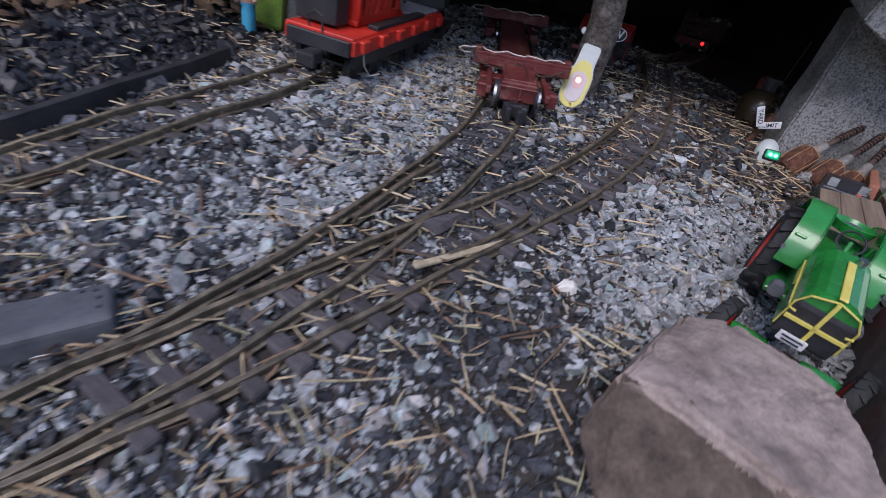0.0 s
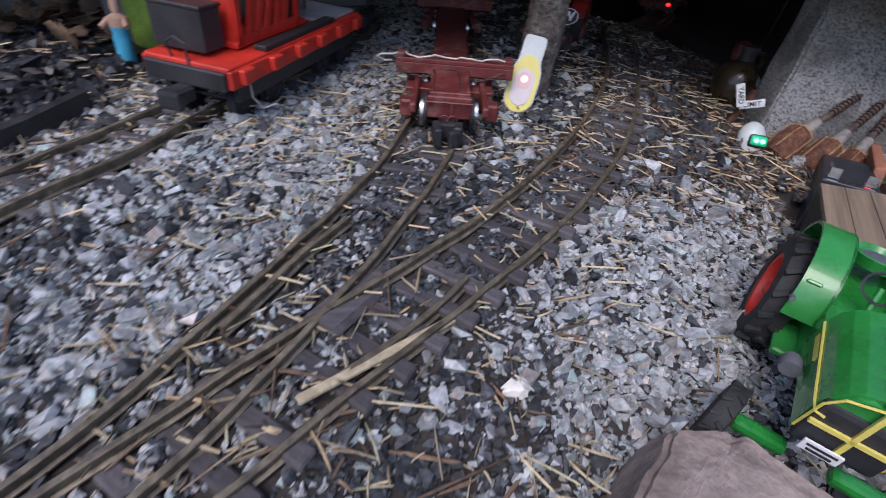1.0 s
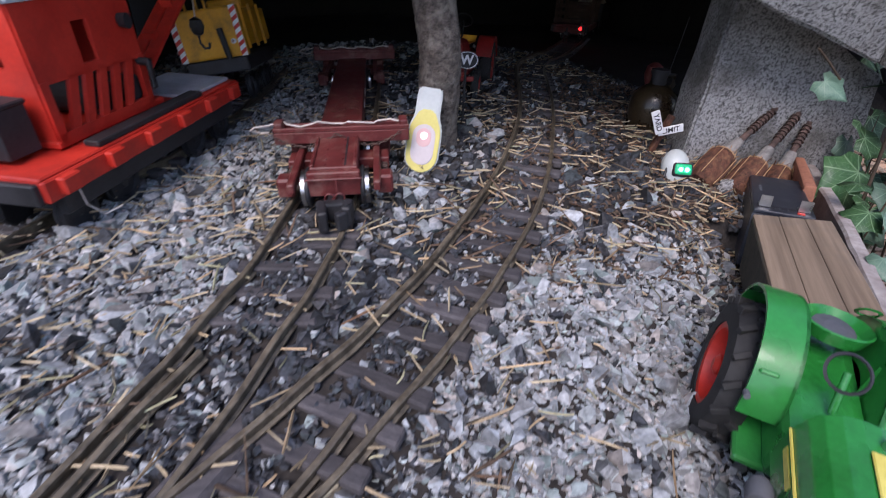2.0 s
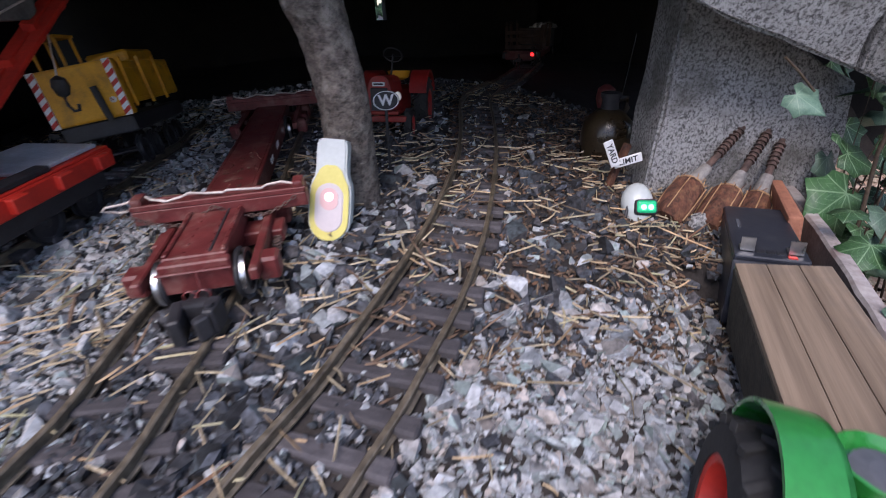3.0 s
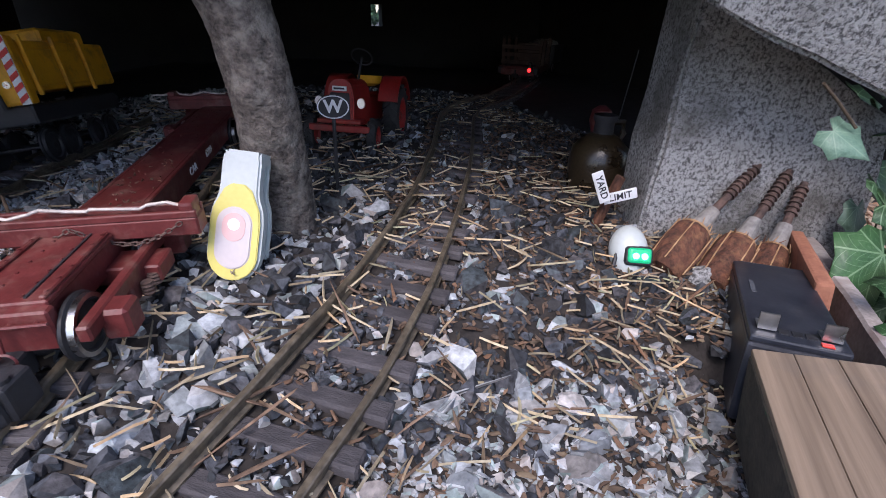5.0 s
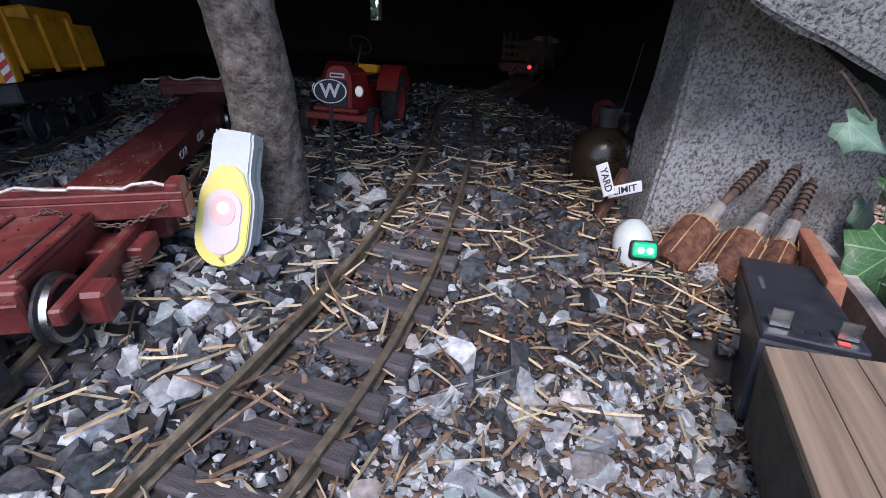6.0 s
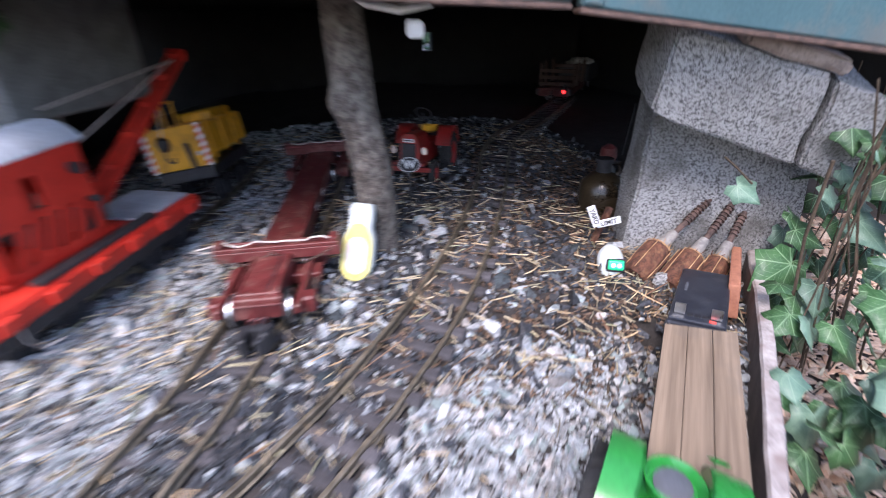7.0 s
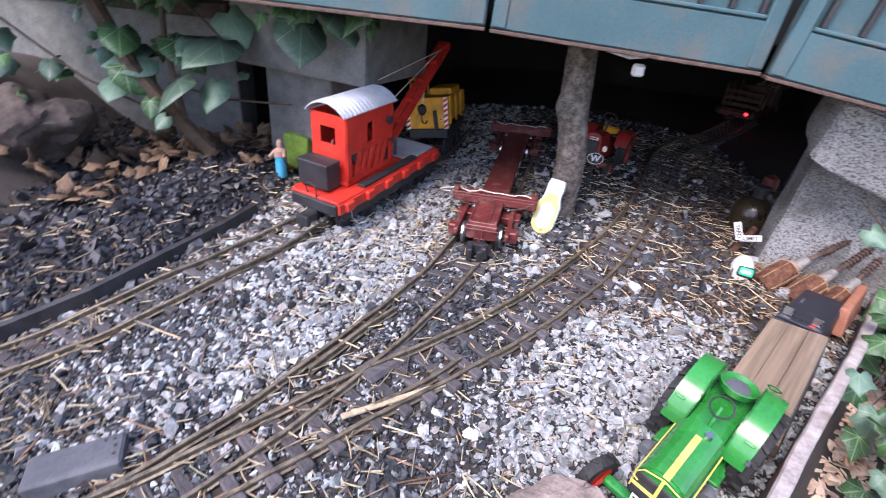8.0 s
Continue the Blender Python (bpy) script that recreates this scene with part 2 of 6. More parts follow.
def box(size, at=(0, 0, 0), bevel=0.0, m=None, bm=None, seg=1):
    """A box of that size round at, with bevelled edges, turned by m."""
    own = bmesh.new()
    bmesh.ops.create_cube(own, size=1.0, matrix=Matrix.Diagonal((*size, 1)))
    if bevel:
        bmesh.ops.bevel(own, geom=own.edges[:], offset=min(bevel, 0.45 * min(size)), segments=seg, affect="EDGES", profile=0.6)
    own.transform(Matrix.Translation(at) @ (m or Matrix()))
    return join(bm, own)


def join(bm, own):
    if bm is None:
        return own
    me = bpy.data.meshes.new("tmp")
    own.to_mesh(me)
    own.free()
    bm.from_mesh(me)
    bpy.data.meshes.remove(me)
    return bm


def rod(a, b, r1, r2=None, bm=None, seg=12, cap=True):
    """A round bar from a to b, tapering from r1 to r2."""
    a, b = Vector(a), Vector(b)
    own = bmesh.new()
    bmesh.ops.create_cone(own, cap_ends=cap, segments=seg, radius1=r1, radius2=r1 if r2 is None else r2, depth=(b - a).length)
    own.transform(Matrix.Translation((a + b) / 2) @ (b - a).to_track_quat("Z", "Y").to_matrix().to_4x4())
    return join(bm, own)


def lathe(profile, bm=None, seg=24, m=None, loop=False):
    """A turned body about z from (radius, height) pairs; loop: the profile closes on itself, as in a ring."""
    own = bmesh.new()
    rings = []
    for r, z in profile:
        rings.append([own.verts.new((r * math.cos(2 * math.pi * k / seg), r * math.sin(2 * math.pi * k / seg), z)) for k in range(seg)])
    for lo, hi in zip(rings, rings[1:]):
        for k in range(seg):
            own.faces.new((lo[k], lo[(k + 1) % seg], hi[(k + 1) % seg], hi[k]))
    if loop:
        for k in range(seg):
            own.faces.new((rings[-1][k], rings[-1][(k + 1) % seg], rings[0][(k + 1) % seg], rings[0][k]))
    else:
        own.faces.new(rings[-1])
        own.faces.new(rings[0][::-1])
    bmesh.ops.recalc_face_normals(own, faces=own.faces[:])
    if m:
        own.transform(m)
    return join(bm, own)


def prism(outline, depth, bm=None, m=None, bevel=0.0):
    """An outline in x and z, extruded by depth along y about 0."""
    own = bmesh.new()
    front = [own.verts.new((x, -depth / 2, z)) for x, z in outline]
    back = [own.verts.new((x, depth / 2, z)) for x, z in outline]
    own.faces.new(front)
    own.faces.new(back[::-1])
    for k in range(len(front)):
        j = (k + 1) % len(front)
        own.faces.new((front[j], front[k], back[k], back[j]))
    bmesh.ops.recalc_face_normals(own, faces=own.faces[:])
    if bevel:
        bmesh.ops.bevel(own, geom=own.edges[:], offset=bevel, segments=2, affect="EDGES")
    if m:
        own.transform(m)
    return join(bm, own)


def sweep(points, profile, bm=None, closed=True):
    """A profile of (side, up) pairs carried along a line of points."""
    own = bmesh.new()
    pts = [Vector(p) for p in points]
    rings = []
    for k, p in enumerate(pts):
        d = (pts[min(k + 1, len(pts) - 1)] - pts[max(k - 1, 0)]).normalized()
        side = d.cross(Vector((0, 0, 1)))
        side = side.normalized() if side.length > 1e-4 else Vector((1, 0, 0))
        up = side.cross(d)
        rings.append([own.verts.new(p + side * s + up * u) for s, u in profile])
    n = len(profile)
    for lo, hi in zip(rings, rings[1:]):
        for k in range(n if closed else n - 1):
            own.faces.new((lo[k], lo[(k + 1) % n], hi[(k + 1) % n], hi[k]))
    own.faces.new(rings[0][::-1])
    own.faces.new(rings[-1])
    bmesh.ops.recalc_face_normals(own, faces=own.faces[:])
    return join(bm, own)


def tube(points, r, bm=None, seg=6):
    return sweep(points, [(r * math.cos(2 * math.pi * k / seg), r * math.sin(2 * math.pi * k / seg)) for k in range(seg)], bm)


def rough_up(bm, amount, scale, seed=0.0):
    for v in bm.verts:
        v.co += Vector(noise.noise_vector(v.co * scale + Vector((seed, seed * 1.7, 0)))) * amount
    return bm


def words(text, size, mat, m, name="lettering", parent=None, depth=0.0003, bold=0.0):
    cu = bpy.data.curves.new("words", "FONT")
    cu.body, cu.size, cu.align_x, cu.align_y, cu.extrude, cu.offset = text, size, "CENTER", "CENTER", depth, bold
    tmp = bpy.data.objects.new("words", cu)
    me = bpy.data.meshes.new_from_object(tmp)
    bpy.data.objects.remove(tmp)
    bpy.data.curves.remove(cu)
    me.materials.clear()
    me.materials.append(mat)
    ob = new(name, me)
    ob.parent, ob.matrix_basis = parent, m
    return ob


# ---- the ground ----
def smooth(a):
    a = min(1.0, max(0.0, a))
    return a * a * (3 - 2 * a)


EDGING = [(0.24, 0.11), (0.3, 0.2), (0.358, 0.275), (0.406, 0.336), (0.461, 0.4), (0.506, 0.44), (0.55, 0.492), (0.61, 0.558), (0.656, 0.612), (0.69, 0.655), (0.74, 0.72), (0.80, 0.80)]


def beyond_edging(x, y):
    """How far to the right of the edging a place lies."""
    ex = np.interp(y, [p[1] for p in EDGING], [p[0] for p in EDGING])
    return (x - ex) * 0.77


def beyond_coal_board(x, y):
    """How far to the left of the board that holds the coal."""
    bx = np.interp(y, [0.25, 0.357, 0.435, 0.475, 0.535, 0.6, 0.65, 0.75], [-0.4, -0.302, -0.228, -0.177, -0.142, -0.108, -0.09, -0.07])
    return (bx - x) * 0.9


def coal_width(y):
    """How wide the coal heap is behind its board."""
    return 0.03 + 0.33 * max(0.0, min(1.0, (y - 0.34) / 0.5))


def height(x, y):
    u, v = min(0.4, max(-0.6, x - 0.3)), min(0.46, max(-0.35, y - 0.5))
    h = 0.0082 - 0.0329 * u + 0.1819 * v - 0.1741 * u * u + 0.1405 * u * v - 0.1939 * v * v - 0.092 * u * u * v + 0.0322 * v ** 3
    h += 0.013 * smooth((0.09 - x) / 0.06) * smooth((y - 0.42) / 0.08)
    h -= 0.07 * smooth(beyond_edging(x, y) / 0.03) * (1 - smooth((y - 0.85) / 0.1))
    along, across = (x - 0.473) * 0.634 + (y - 0.471) * 0.773, -(x - 0.473) * 0.773 + (y - 0.471) * 0.634
    if -0.09 < along < 0.12:
        h -= 0.024 * math.exp(-(((across - 0.02) / 0.028) ** 2))
    c = beyond_coal_board(x, y)
    if c > 0 and y < 1.1:
        h += 0.035 * smooth(c / 0.12)
        h += 0.12 * smooth((c - coal_width(y) * 0.85) / 0.2)
    return h + 0.003 * noise.noise((x * 22, y * 22, 0))


xs = np.concatenate([[-60, -20, -6, -2.5, -1.5], np.linspace(-1.0, 1.3, 150), [1.7, 2.5, 6, 20, 60]])
ys = np.concatenate([[-60, -20, -6, -2, -0.8], np.linspace(-0.3, 2.3, 170), [3, 6, 20, 60]])
verts = [(x, y, height(x, y)) for y in ys for x in xs]
W = len(xs)
faces = [(j * W + i, j * W + i + 1, (j + 1) * W + i + 1, (j + 1) * W + i) for j in range(len(ys) - 1) for i in range(W - 1)]
me = bpy.data.meshes.new("ground")
me.from_pydata(verts, [], faces)
me.materials.append(SOIL)
me.materials.append(EARTH)
me.polygons.foreach_set("material_index", [int(verts[f[0]][0] < -0.1 and verts[f[0]][1] < 1.1 and beyond_coal_board(verts[f[0]][0], verts[f[0]][1]) > coal_width(verts[f[0]][1])) for f in faces])
me.polygons.foreach_set("use_smooth", [True] * len(faces))
tagged(new("ground", me), "dark soil bed under gravel, rising gently to the back", "ground", kind="structure")

# ---- the tracks ----
RAIL_PROFILE = [(-0.00272, 0.0), (0.00272, 0.0), (0.00272, 0.00099), (0.00085, 0.0018), (0.00085, 0.00468), (0.0017, 0.00513), (0.0017, 0.00702), (0.0011, 0.00756), (-0.0011, 0.00756), (-0.0017, 0.00702), (-0.0017, 0.00513), (-0.00085, 0.00468), (-0.00085, 0.0018), (-0.00272, 0.00099)]


def line(points, step=0.012):
    """Evenly spaced, smoothed points along a line in plan, at the height of the ground."""
    p = np.array(points, float)
    d = np.concatenate([[0], np.cumsum(np.hypot(*np.diff(p, axis=0).T))])
    s = np.linspace(0, d[-1], int(d[-1] / step) + 2)
    q = np.stack([np.interp(s, d, p[:, 0]), np.interp(s, d, p[:, 1])], 1)
    for _ in range(36):
        q[1:-1] = 0.25 * q[:-2] + 0.5 * q[1:-1] + 0.25 * q[2:]
    return [(x, y, height(x, y) + 0.0025) for x, y in q]


RAIL_A = line([(-0.14, 0.21), (-0.083, 0.263), (-0.049, 0.29), (-0.009, 0.335), (0.021, 0.37), (0.049, 0.408), (0.067, 0.436), (0.088, 0.469), (0.115, 0.514), (0.14, 0.552), (0.157, 0.598), (0.172, 0.641), (0.193, 0.723), (0.212, 0.814), (0.237, 0.942), (0.262, 1.082)])
RAIL_C = line([(-0.1, 0.205), (-0.057, 0.239), (-0.033, 0.261), (-0.012, 0.279), (0.014, 0.299), (0.035, 0.321), (0.063, 0.355), (0.09, 0.389), (0.113, 0.423), (0.136, 0.462), (0.163, 0.507), (0.186, 0.547), (0.203, 0.587), (0.214, 0.628), (0.235, 0.709), (0.254, 0.81), (0.277, 0.937), (0.3, 1.075)])
RAIL_B = line([(-0.054, 0.291), (-0.026, 0.308), (-0.005, 0.326), (0.02, 0.349), (0.039, 0.366), (0.059, 0.383), (0.079, 0.402), (0.097, 0.416), (0.114, 0.428), (0.144, 0.448), (0.183, 0.48), (0.215, 0.508), (0.243, 0.535), (0.276, 0.576), (0.314, 0.621), (0.338, 0.658), (0.367, 0.704), (0.417, 0.795), (0.466, 0.918), (0.502, 1.027), (0.555, 1.13), (0.65, 1.27), (0.78, 1.44), (0.93, 1.65)])
RAIL_D = line([(-0.11, 0.205), (-0.067, 0.231), (-0.041, 0.246), (-0.009, 0.269), (0.012, 0.284), (0.034, 0.301), (0.053, 0.317), (0.082, 0.339), (0.11, 0.364), (0.134, 0.386), (0.156, 0.405), (0.183, 0.426), (0.22, 0.455), (0.24, 0.473), (0.263, 0.496), (0.29, 0.524), (0.326, 0.565), (0.353, 0.6), (0.378, 0.638), (0.41, 0.7), (0.462, 0.803), (0.516, 0.937), (0.547, 1.022), (0.6, 1.12), (0.692, 1.245), (0.82, 1.41), (0.97, 1.62)])
RAIL_E = line([(-0.35, 0.31), (-0.263, 0.38), (-0.216, 0.421), (-0.167, 0.462), (-0.117, 0.502), (-0.082, 0.554), (-0.047, 0.602), (-0.03, 0.634), (0.008, 0.7), (0.046, 0.79), (0.075, 0.88), (0.1, 1.0), (0.115, 1.1)])
RAIL_F = line([(-0.31, 0.295), (-0.233, 0.354), (-0.187, 0.391), (-0.144, 0.431), (-0.099, 0.468), (-0.057, 0.508), (-0.027, 0.556), (0.0, 0.61), (0.018, 0.64), (0.055, 0.7), (0.09, 0.78), (0.117, 0.87), (0.142, 0.99), (0.157, 1.09)])
RAILS = [RAIL_A, RAIL_B, RAIL_C, RAIL_D, RAIL_E, RAIL_F]
CHECK_RAIL = line([(0.064, 0.418), (0.071, 0.426), (0.089, 0.459), (0.117, 0.502), (0.122, 0.503)], 0.008)
CHECK_RAIL_R = line([(0.118, 0.384), (0.126, 0.386), (0.19, 0.445), (0.194, 0.452)], 0.008)


SLEEPER_AT = []


def sleepers(track, left, right, n, extra, bare=False):
    me = None
    for k in range(n):
        f = (k + 0.5) / n
        a, b = Vector(left[int(f * (len(left) - 1))]), Vector(right[int(f * (len(right) - 1))])
        if me is None:
            bm = rough_up(box((0.09, 0.0105, 0.006), bevel=0.0012), 0.0006, 120)
            me = bpy.data.meshes.new("sleeper")
            bm.to_mesh(me)
            bm.free()
            me.materials.append(SLEEPER)
        ob = new("sleeper", me)
        ob.parent = track
        c, d = (a + b) / 2, (b - a)
        if bare:
            SLEEPER_AT.append((c.x, c.y, -d.y / d.length, d.x / d.length))
        ob.matrix_basis = Matrix.Translation((c.x, c.y, c.z - 0.0012)) @ Matrix.Rotation(math.atan2(d.y, d.x) + random.uniform(-0.05, 0.05), 4, "Z") @ Matrix.Diagonal(((d.length + extra) / 0.09, 1, 1, 1))


def nearest(rail, y):
    return min(range(len(rail)), key=lambda k: abs(rail[k][1] - y))


track = thing("railway_track", Matrix(), "narrow-gauge model track with brown rails and dark sleepers in gravel", "railway track", "garden railway tracks")
for r in (RAIL_B, RAIL_D):
    part("rail", sweep(r, RAIL_PROFILE), RAIL, track)
part("check_rail", sweep(CHECK_RAIL_R, RAIL_PROFILE), RAIL, track)
sleepers(track, RAIL_B, RAIL_D[nearest(RAIL_D, 0.262):], 66, 0.022, True)
siding = thing("railway_track", Matrix(), "curving model siding track branching off through a frog", "railway track", "garden railway tracks")
for r in (RAIL_A, RAIL_C):
    part("rail", sweep(r, RAIL_PROFILE), RAIL, siding)
part("check_rail", sweep(CHECK_RAIL, RAIL_PROFILE), RAIL, siding)
bm = bmesh.new()
prism([(-0.012, 0), (0.012, 0), (0.009, 0.0042), (-0.009, 0.0042)], 0.07, bm)
frog_at = (0.132, 0.447)
bm.transform(Matrix.Translation((*frog_at, height(*frog_at) + 0.001)) @ Matrix.Rotation(radians(-36), 4, "Z"))
part("crossing_frog", bm, SLEEPER, siding, "dark cast crossing of the turnout")
sleepers(siding, RAIL_A[nearest(RAIL_A, 0.53):], RAIL_C[nearest(RAIL_C, 0.515):], 28, 0.022)
far_track = thing("railway_track", Matrix(), "model track beside the coal heap under the crane", "railway track", "garden railway tracks")
for r in (RAIL_E, RAIL_F):
    part("rail", sweep(r, RAIL_PROFILE), RAIL, far_track)
sleepers(far_track, RAIL_E, RAIL_F, 40, 0.022)

# ---- the bridge and the walls of the cave ----
def girder(a, b, z0, z1, ribs, tilt=0.0):
    """A teal plate girder from a to b, with flanges, end posts and dark ribs; tilt: degrees by which its far end hangs lower."""
    a, b = Vector((*a, 0)), Vector((*b, 0))
    L = (b - a).length
    turn = Matrix.Rotation(math.atan2((b - a).y, (b - a).x), 4, "Z")
    g = thing("bridge_girder", Matrix.Translation((*((a + b) / 2).xy, z0)) @ turn @ Matrix.Rotation(radians(tilt), 4, "Y"), "weathered teal painted model bridge girder with ribbed panels", "bridge girder", "bridge girders")
    h = z1 - z0
    part("web_plate", box((L, 0.006, h), (0, 0.004, h / 2), 0.001), TEAL, g)
    part("lower_flange", box((L, 0.016, 0.041), (0, 0, 0.0205), 0.0015), TEAL, g)
    part("foot_strip", box((L, 0.02, 0.0035), (0, 0.001, -0.0022), 0.0006), RUST, g, "rusty strip along the foot")
    part("bead", box((L - 0.03, 0.012, 0.004), (0, -0.003, 0.0435), 0.0012), TEAL, g)
    part("upper_flange", box((L, 0.014, h - 0.09), (0, 0.001, h / 2 + 0.045), 0.0015), TEAL, g)
    part("dark_bar", box((L - 0.03, 0.005, 0.003), (0, -0.002, 0.0885), 0.0006), BLACK, g)
    for e in (-1, 1):
        part("end_post", box((0.014, 0.018, h - 0.002), (e * (L / 2 - 0.0075), -0.001, h / 2), 0.0015), TEAL, g)
    for k in range(ribs):
        x = -L / 2 + L * (k + 0.7) / (ribs + 0.4)
        part("rib", box((0.004, 0.008, 0.042), (x, -0.003, 0.0665), 0.0006), BLACK, g)
    return g


girder((-0.11, 0.625), (0.174, 0.62), 0.274, 0.4, 9, 0.4)
girder((0.179, 0.62), (0.432, 0.62), 0.2665, 0.4, 9, 2.6)
girder((0.438, 0.618), (0.73, 0.56), 0.2395, 0.385, 9, 7.3)
# deck runs on unseen past the bridge, added to shade the ivy bank
deck = tagged(link("ceiling", box((2.0, 1.42, 0.03), (0.4, 1.35, 0.298)), DARKWALL), "dark underside of the bridge deck, extended left out of view to shade the bank", "ceiling", kind="structure")
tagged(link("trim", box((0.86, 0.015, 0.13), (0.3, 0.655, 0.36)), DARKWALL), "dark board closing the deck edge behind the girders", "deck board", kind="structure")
# back and side walls all take the colour darkened for cave shade
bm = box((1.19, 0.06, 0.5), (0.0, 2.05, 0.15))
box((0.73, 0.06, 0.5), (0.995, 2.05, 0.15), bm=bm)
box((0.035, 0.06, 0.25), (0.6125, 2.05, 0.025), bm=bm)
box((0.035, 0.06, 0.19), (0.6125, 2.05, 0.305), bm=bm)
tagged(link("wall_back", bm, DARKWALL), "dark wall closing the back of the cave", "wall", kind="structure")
# added out of view: its height sets how much low sky gets in
tagged(link("wall_light_block", rough_up(box((3.6, 0.1, 0.32), (0.2, -1.6, 0.12)), 0.004, 8), DULL), "unseen plain wall added behind the camera to block low sky light", "wall", kind="structure")
bm = rough_up(box((1.1, 0.06, 0.24), (-0.8, 0.97, 0.1), 0.004, seg=2), 0.003, 20)
tagged(link("wall_bank", bm, DULL), "low old grey garden wall behind the ivy bank", "wall", kind="structure")
for k in range(7):
    cop = rough_up(box((0.15, 0.075, 0.022), (-1.27 + 0.157 * k, 0.97, 0.232), 0.003, seg=2), 0.002, 30, k)
    link("coping_brick", cop, DARKROCK, bpy.data.objects["wall_bank"])
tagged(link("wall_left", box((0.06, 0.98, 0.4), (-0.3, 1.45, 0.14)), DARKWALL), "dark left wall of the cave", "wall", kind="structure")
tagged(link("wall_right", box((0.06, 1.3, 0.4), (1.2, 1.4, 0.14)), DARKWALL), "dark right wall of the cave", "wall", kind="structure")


def slab(name, corners, thick, mat, label, back=None):
    """A rough block whose front face has those four corners; thickness goes back along the face's normal."""
    c = [Vector(p) for p in corners]
    n = (c[1] - c[0]).cross(c[3] - c[0]).normalized()
    if n.y < 0:
        n = -n
    if back:
        n = Vector(back).normalized()
    bm = bmesh.new()
    f = [bm.verts.new(p) for p in c]
    k = [bm.verts.new(p + n * thick) for p in c]
    bm.faces.new(f)
    bm.faces.new(k[::-1])
    for i in range(4):
        j = (i + 1) % 4
        bm.faces.new((f[j], f[i], k[i], k[j]))
    bmesh.ops.recalc_face_normals(bm, faces=bm.faces[:])
    bmesh.ops.bevel(bm, geom=bm.edges[:], offset=0.0025, segments=2, affect="EDGES")
    bmesh.ops.triangulate(bm, faces=bm.faces[:])
    bmesh.ops.subdivide_edges(bm, edges=bm.edges[:], cuts=5, use_grid_fill=True)
    rough_up(bm, 0.0022, 45)
    rough_up(bm, 0.0012, 160)
    return tagged(link(name, bm, mat, smooth=True), label, "concrete block")


slab("concrete_block", [(0.526, 0.641, 0.179), (0.656, 0.614, 0.132), (0.638, 0.588, 0.209), (0.524, 0.62, 0.245)], 0.075, CONCRETE, "pale granular concrete block lying tilted on another block under the bridge", (0.3, 0.9, 0.32))
slab("concrete_block", [(0.661, 0.613, 0.13), (0.71, 0.603, 0.112), (0.694, 0.577, 0.188), (0.644, 0.587, 0.206)], 0.075, CONCRETE, "short pale concrete block butting against the tilted block", (0.3, 0.9, 0.32))
slab("paving_fragment", [(0.572, 0.606, 0.232), (0.65, 0.586, 0.208), (0.651, 0.584, 0.219), (0.57, 0.604, 0.245)], 0.05, ROCK, "pale broken paving piece lying on the concrete block")
slab("concrete_block", [(0.556, 0.692, -0.01), (0.73, 0.64, -0.01), (0.73, 0.655, 0.115), (0.576, 0.702, 0.2)], 0.055, CONCRETE, "pale concrete block leaning at the mouth of the cave")

# ---- the tree stem, pier, coal board and edging ----
def stem(points, radii, mat, seg=20, knots=()):
    """A round, uneven stem through points, with a radius at each and swellings at knots (place, size)."""
    n = 150
    pts, d = [Vector(p) for p in points], [0.0]
    for a, b in zip(pts, pts[1:]):
        d.append(d[-1] + (b - a).length)
    bm = bmesh.new()
    rings = []
    for k in range(n + 1):
        s = d[-1] * k / n
        c = Vector([np.interp(s, d, [p[i] for p in pts]) for i in range(3)])
        r = float(np.interp(s, d, radii))
        ring = []
        for j in range(seg):
            a = 2 * math.pi * j / seg
            dirn = Vector((math.cos(a), math.sin(a), 0))
            q = c + dirn * r
            bulge = sum(size * math.exp(-((q - Vector(at)).length / (size * 1.6)) ** 2) for at, size in knots)
            w = 1 + 0.07 * noise.noise((a * 1.2, s * 25, 0)) + 0.04 * noise.noise((math.cos(a) * 3, math.sin(a) * 3, s * 110)) + 0.03 * noise.noise((math.cos(a) * 9, math.sin(a) * 9, s * 420))
            ring.append(bm.verts.new(c + dirn * (r * w + bulge)))
        rings.append(ring)
    for lo, hi in zip(rings, rings[1:]):
        for j in range(seg):
            bm.faces.new((lo[j], lo[(j + 1) % seg], hi[(j + 1) % seg], hi[j]))
    bm.faces.new(rings[-1])
    bm.faces.new(rings[0][::-1])
    return bm


def branch_stub():
    """The healed end of a lost branch."""
    bm = lathe([(0.0085, -0.004), (0.0078, 0.002), (0.0062, 0.0055), (0.005, 0.0068), (0.0025, 0.006)], seg=20)
    rough_up(bm, 0.0012, 240)
    bm.transform(Matrix.Translation((0.276, 0.711, 0.186)) @ Vector((-0.85, -0.5, 0.25)).to_track_quat("Z", "Y").to_matrix().to_4x4())
    return bm


tree = thing("tree_stem", Matrix(), "slim grey-barked tree stem standing in the gravel under the bridge", "tree")
part("trunk", stem([(0.305, 0.745, 0.01), (0.304, 0.738, 0.06), (0.301, 0.722, 0.125), (0.291, 0.722, 0.184), (0.287, 0.722, 0.23), (0.285, 0.722, 0.31)], [0.0225, 0.0195, 0.018, 0.018, 0.0178, 0.0165], BARK, 64, [((0.273, 0.709, 0.188), 0.0085), ((0.293, 0.704, 0.13), 0.004), ((0.302, 0.706, 0.105), 0.003)]), BARK, tree, smooth=True)
part("branch_stub", branch_stub(), BARK, tree, "healed stub of a lost branch", True)

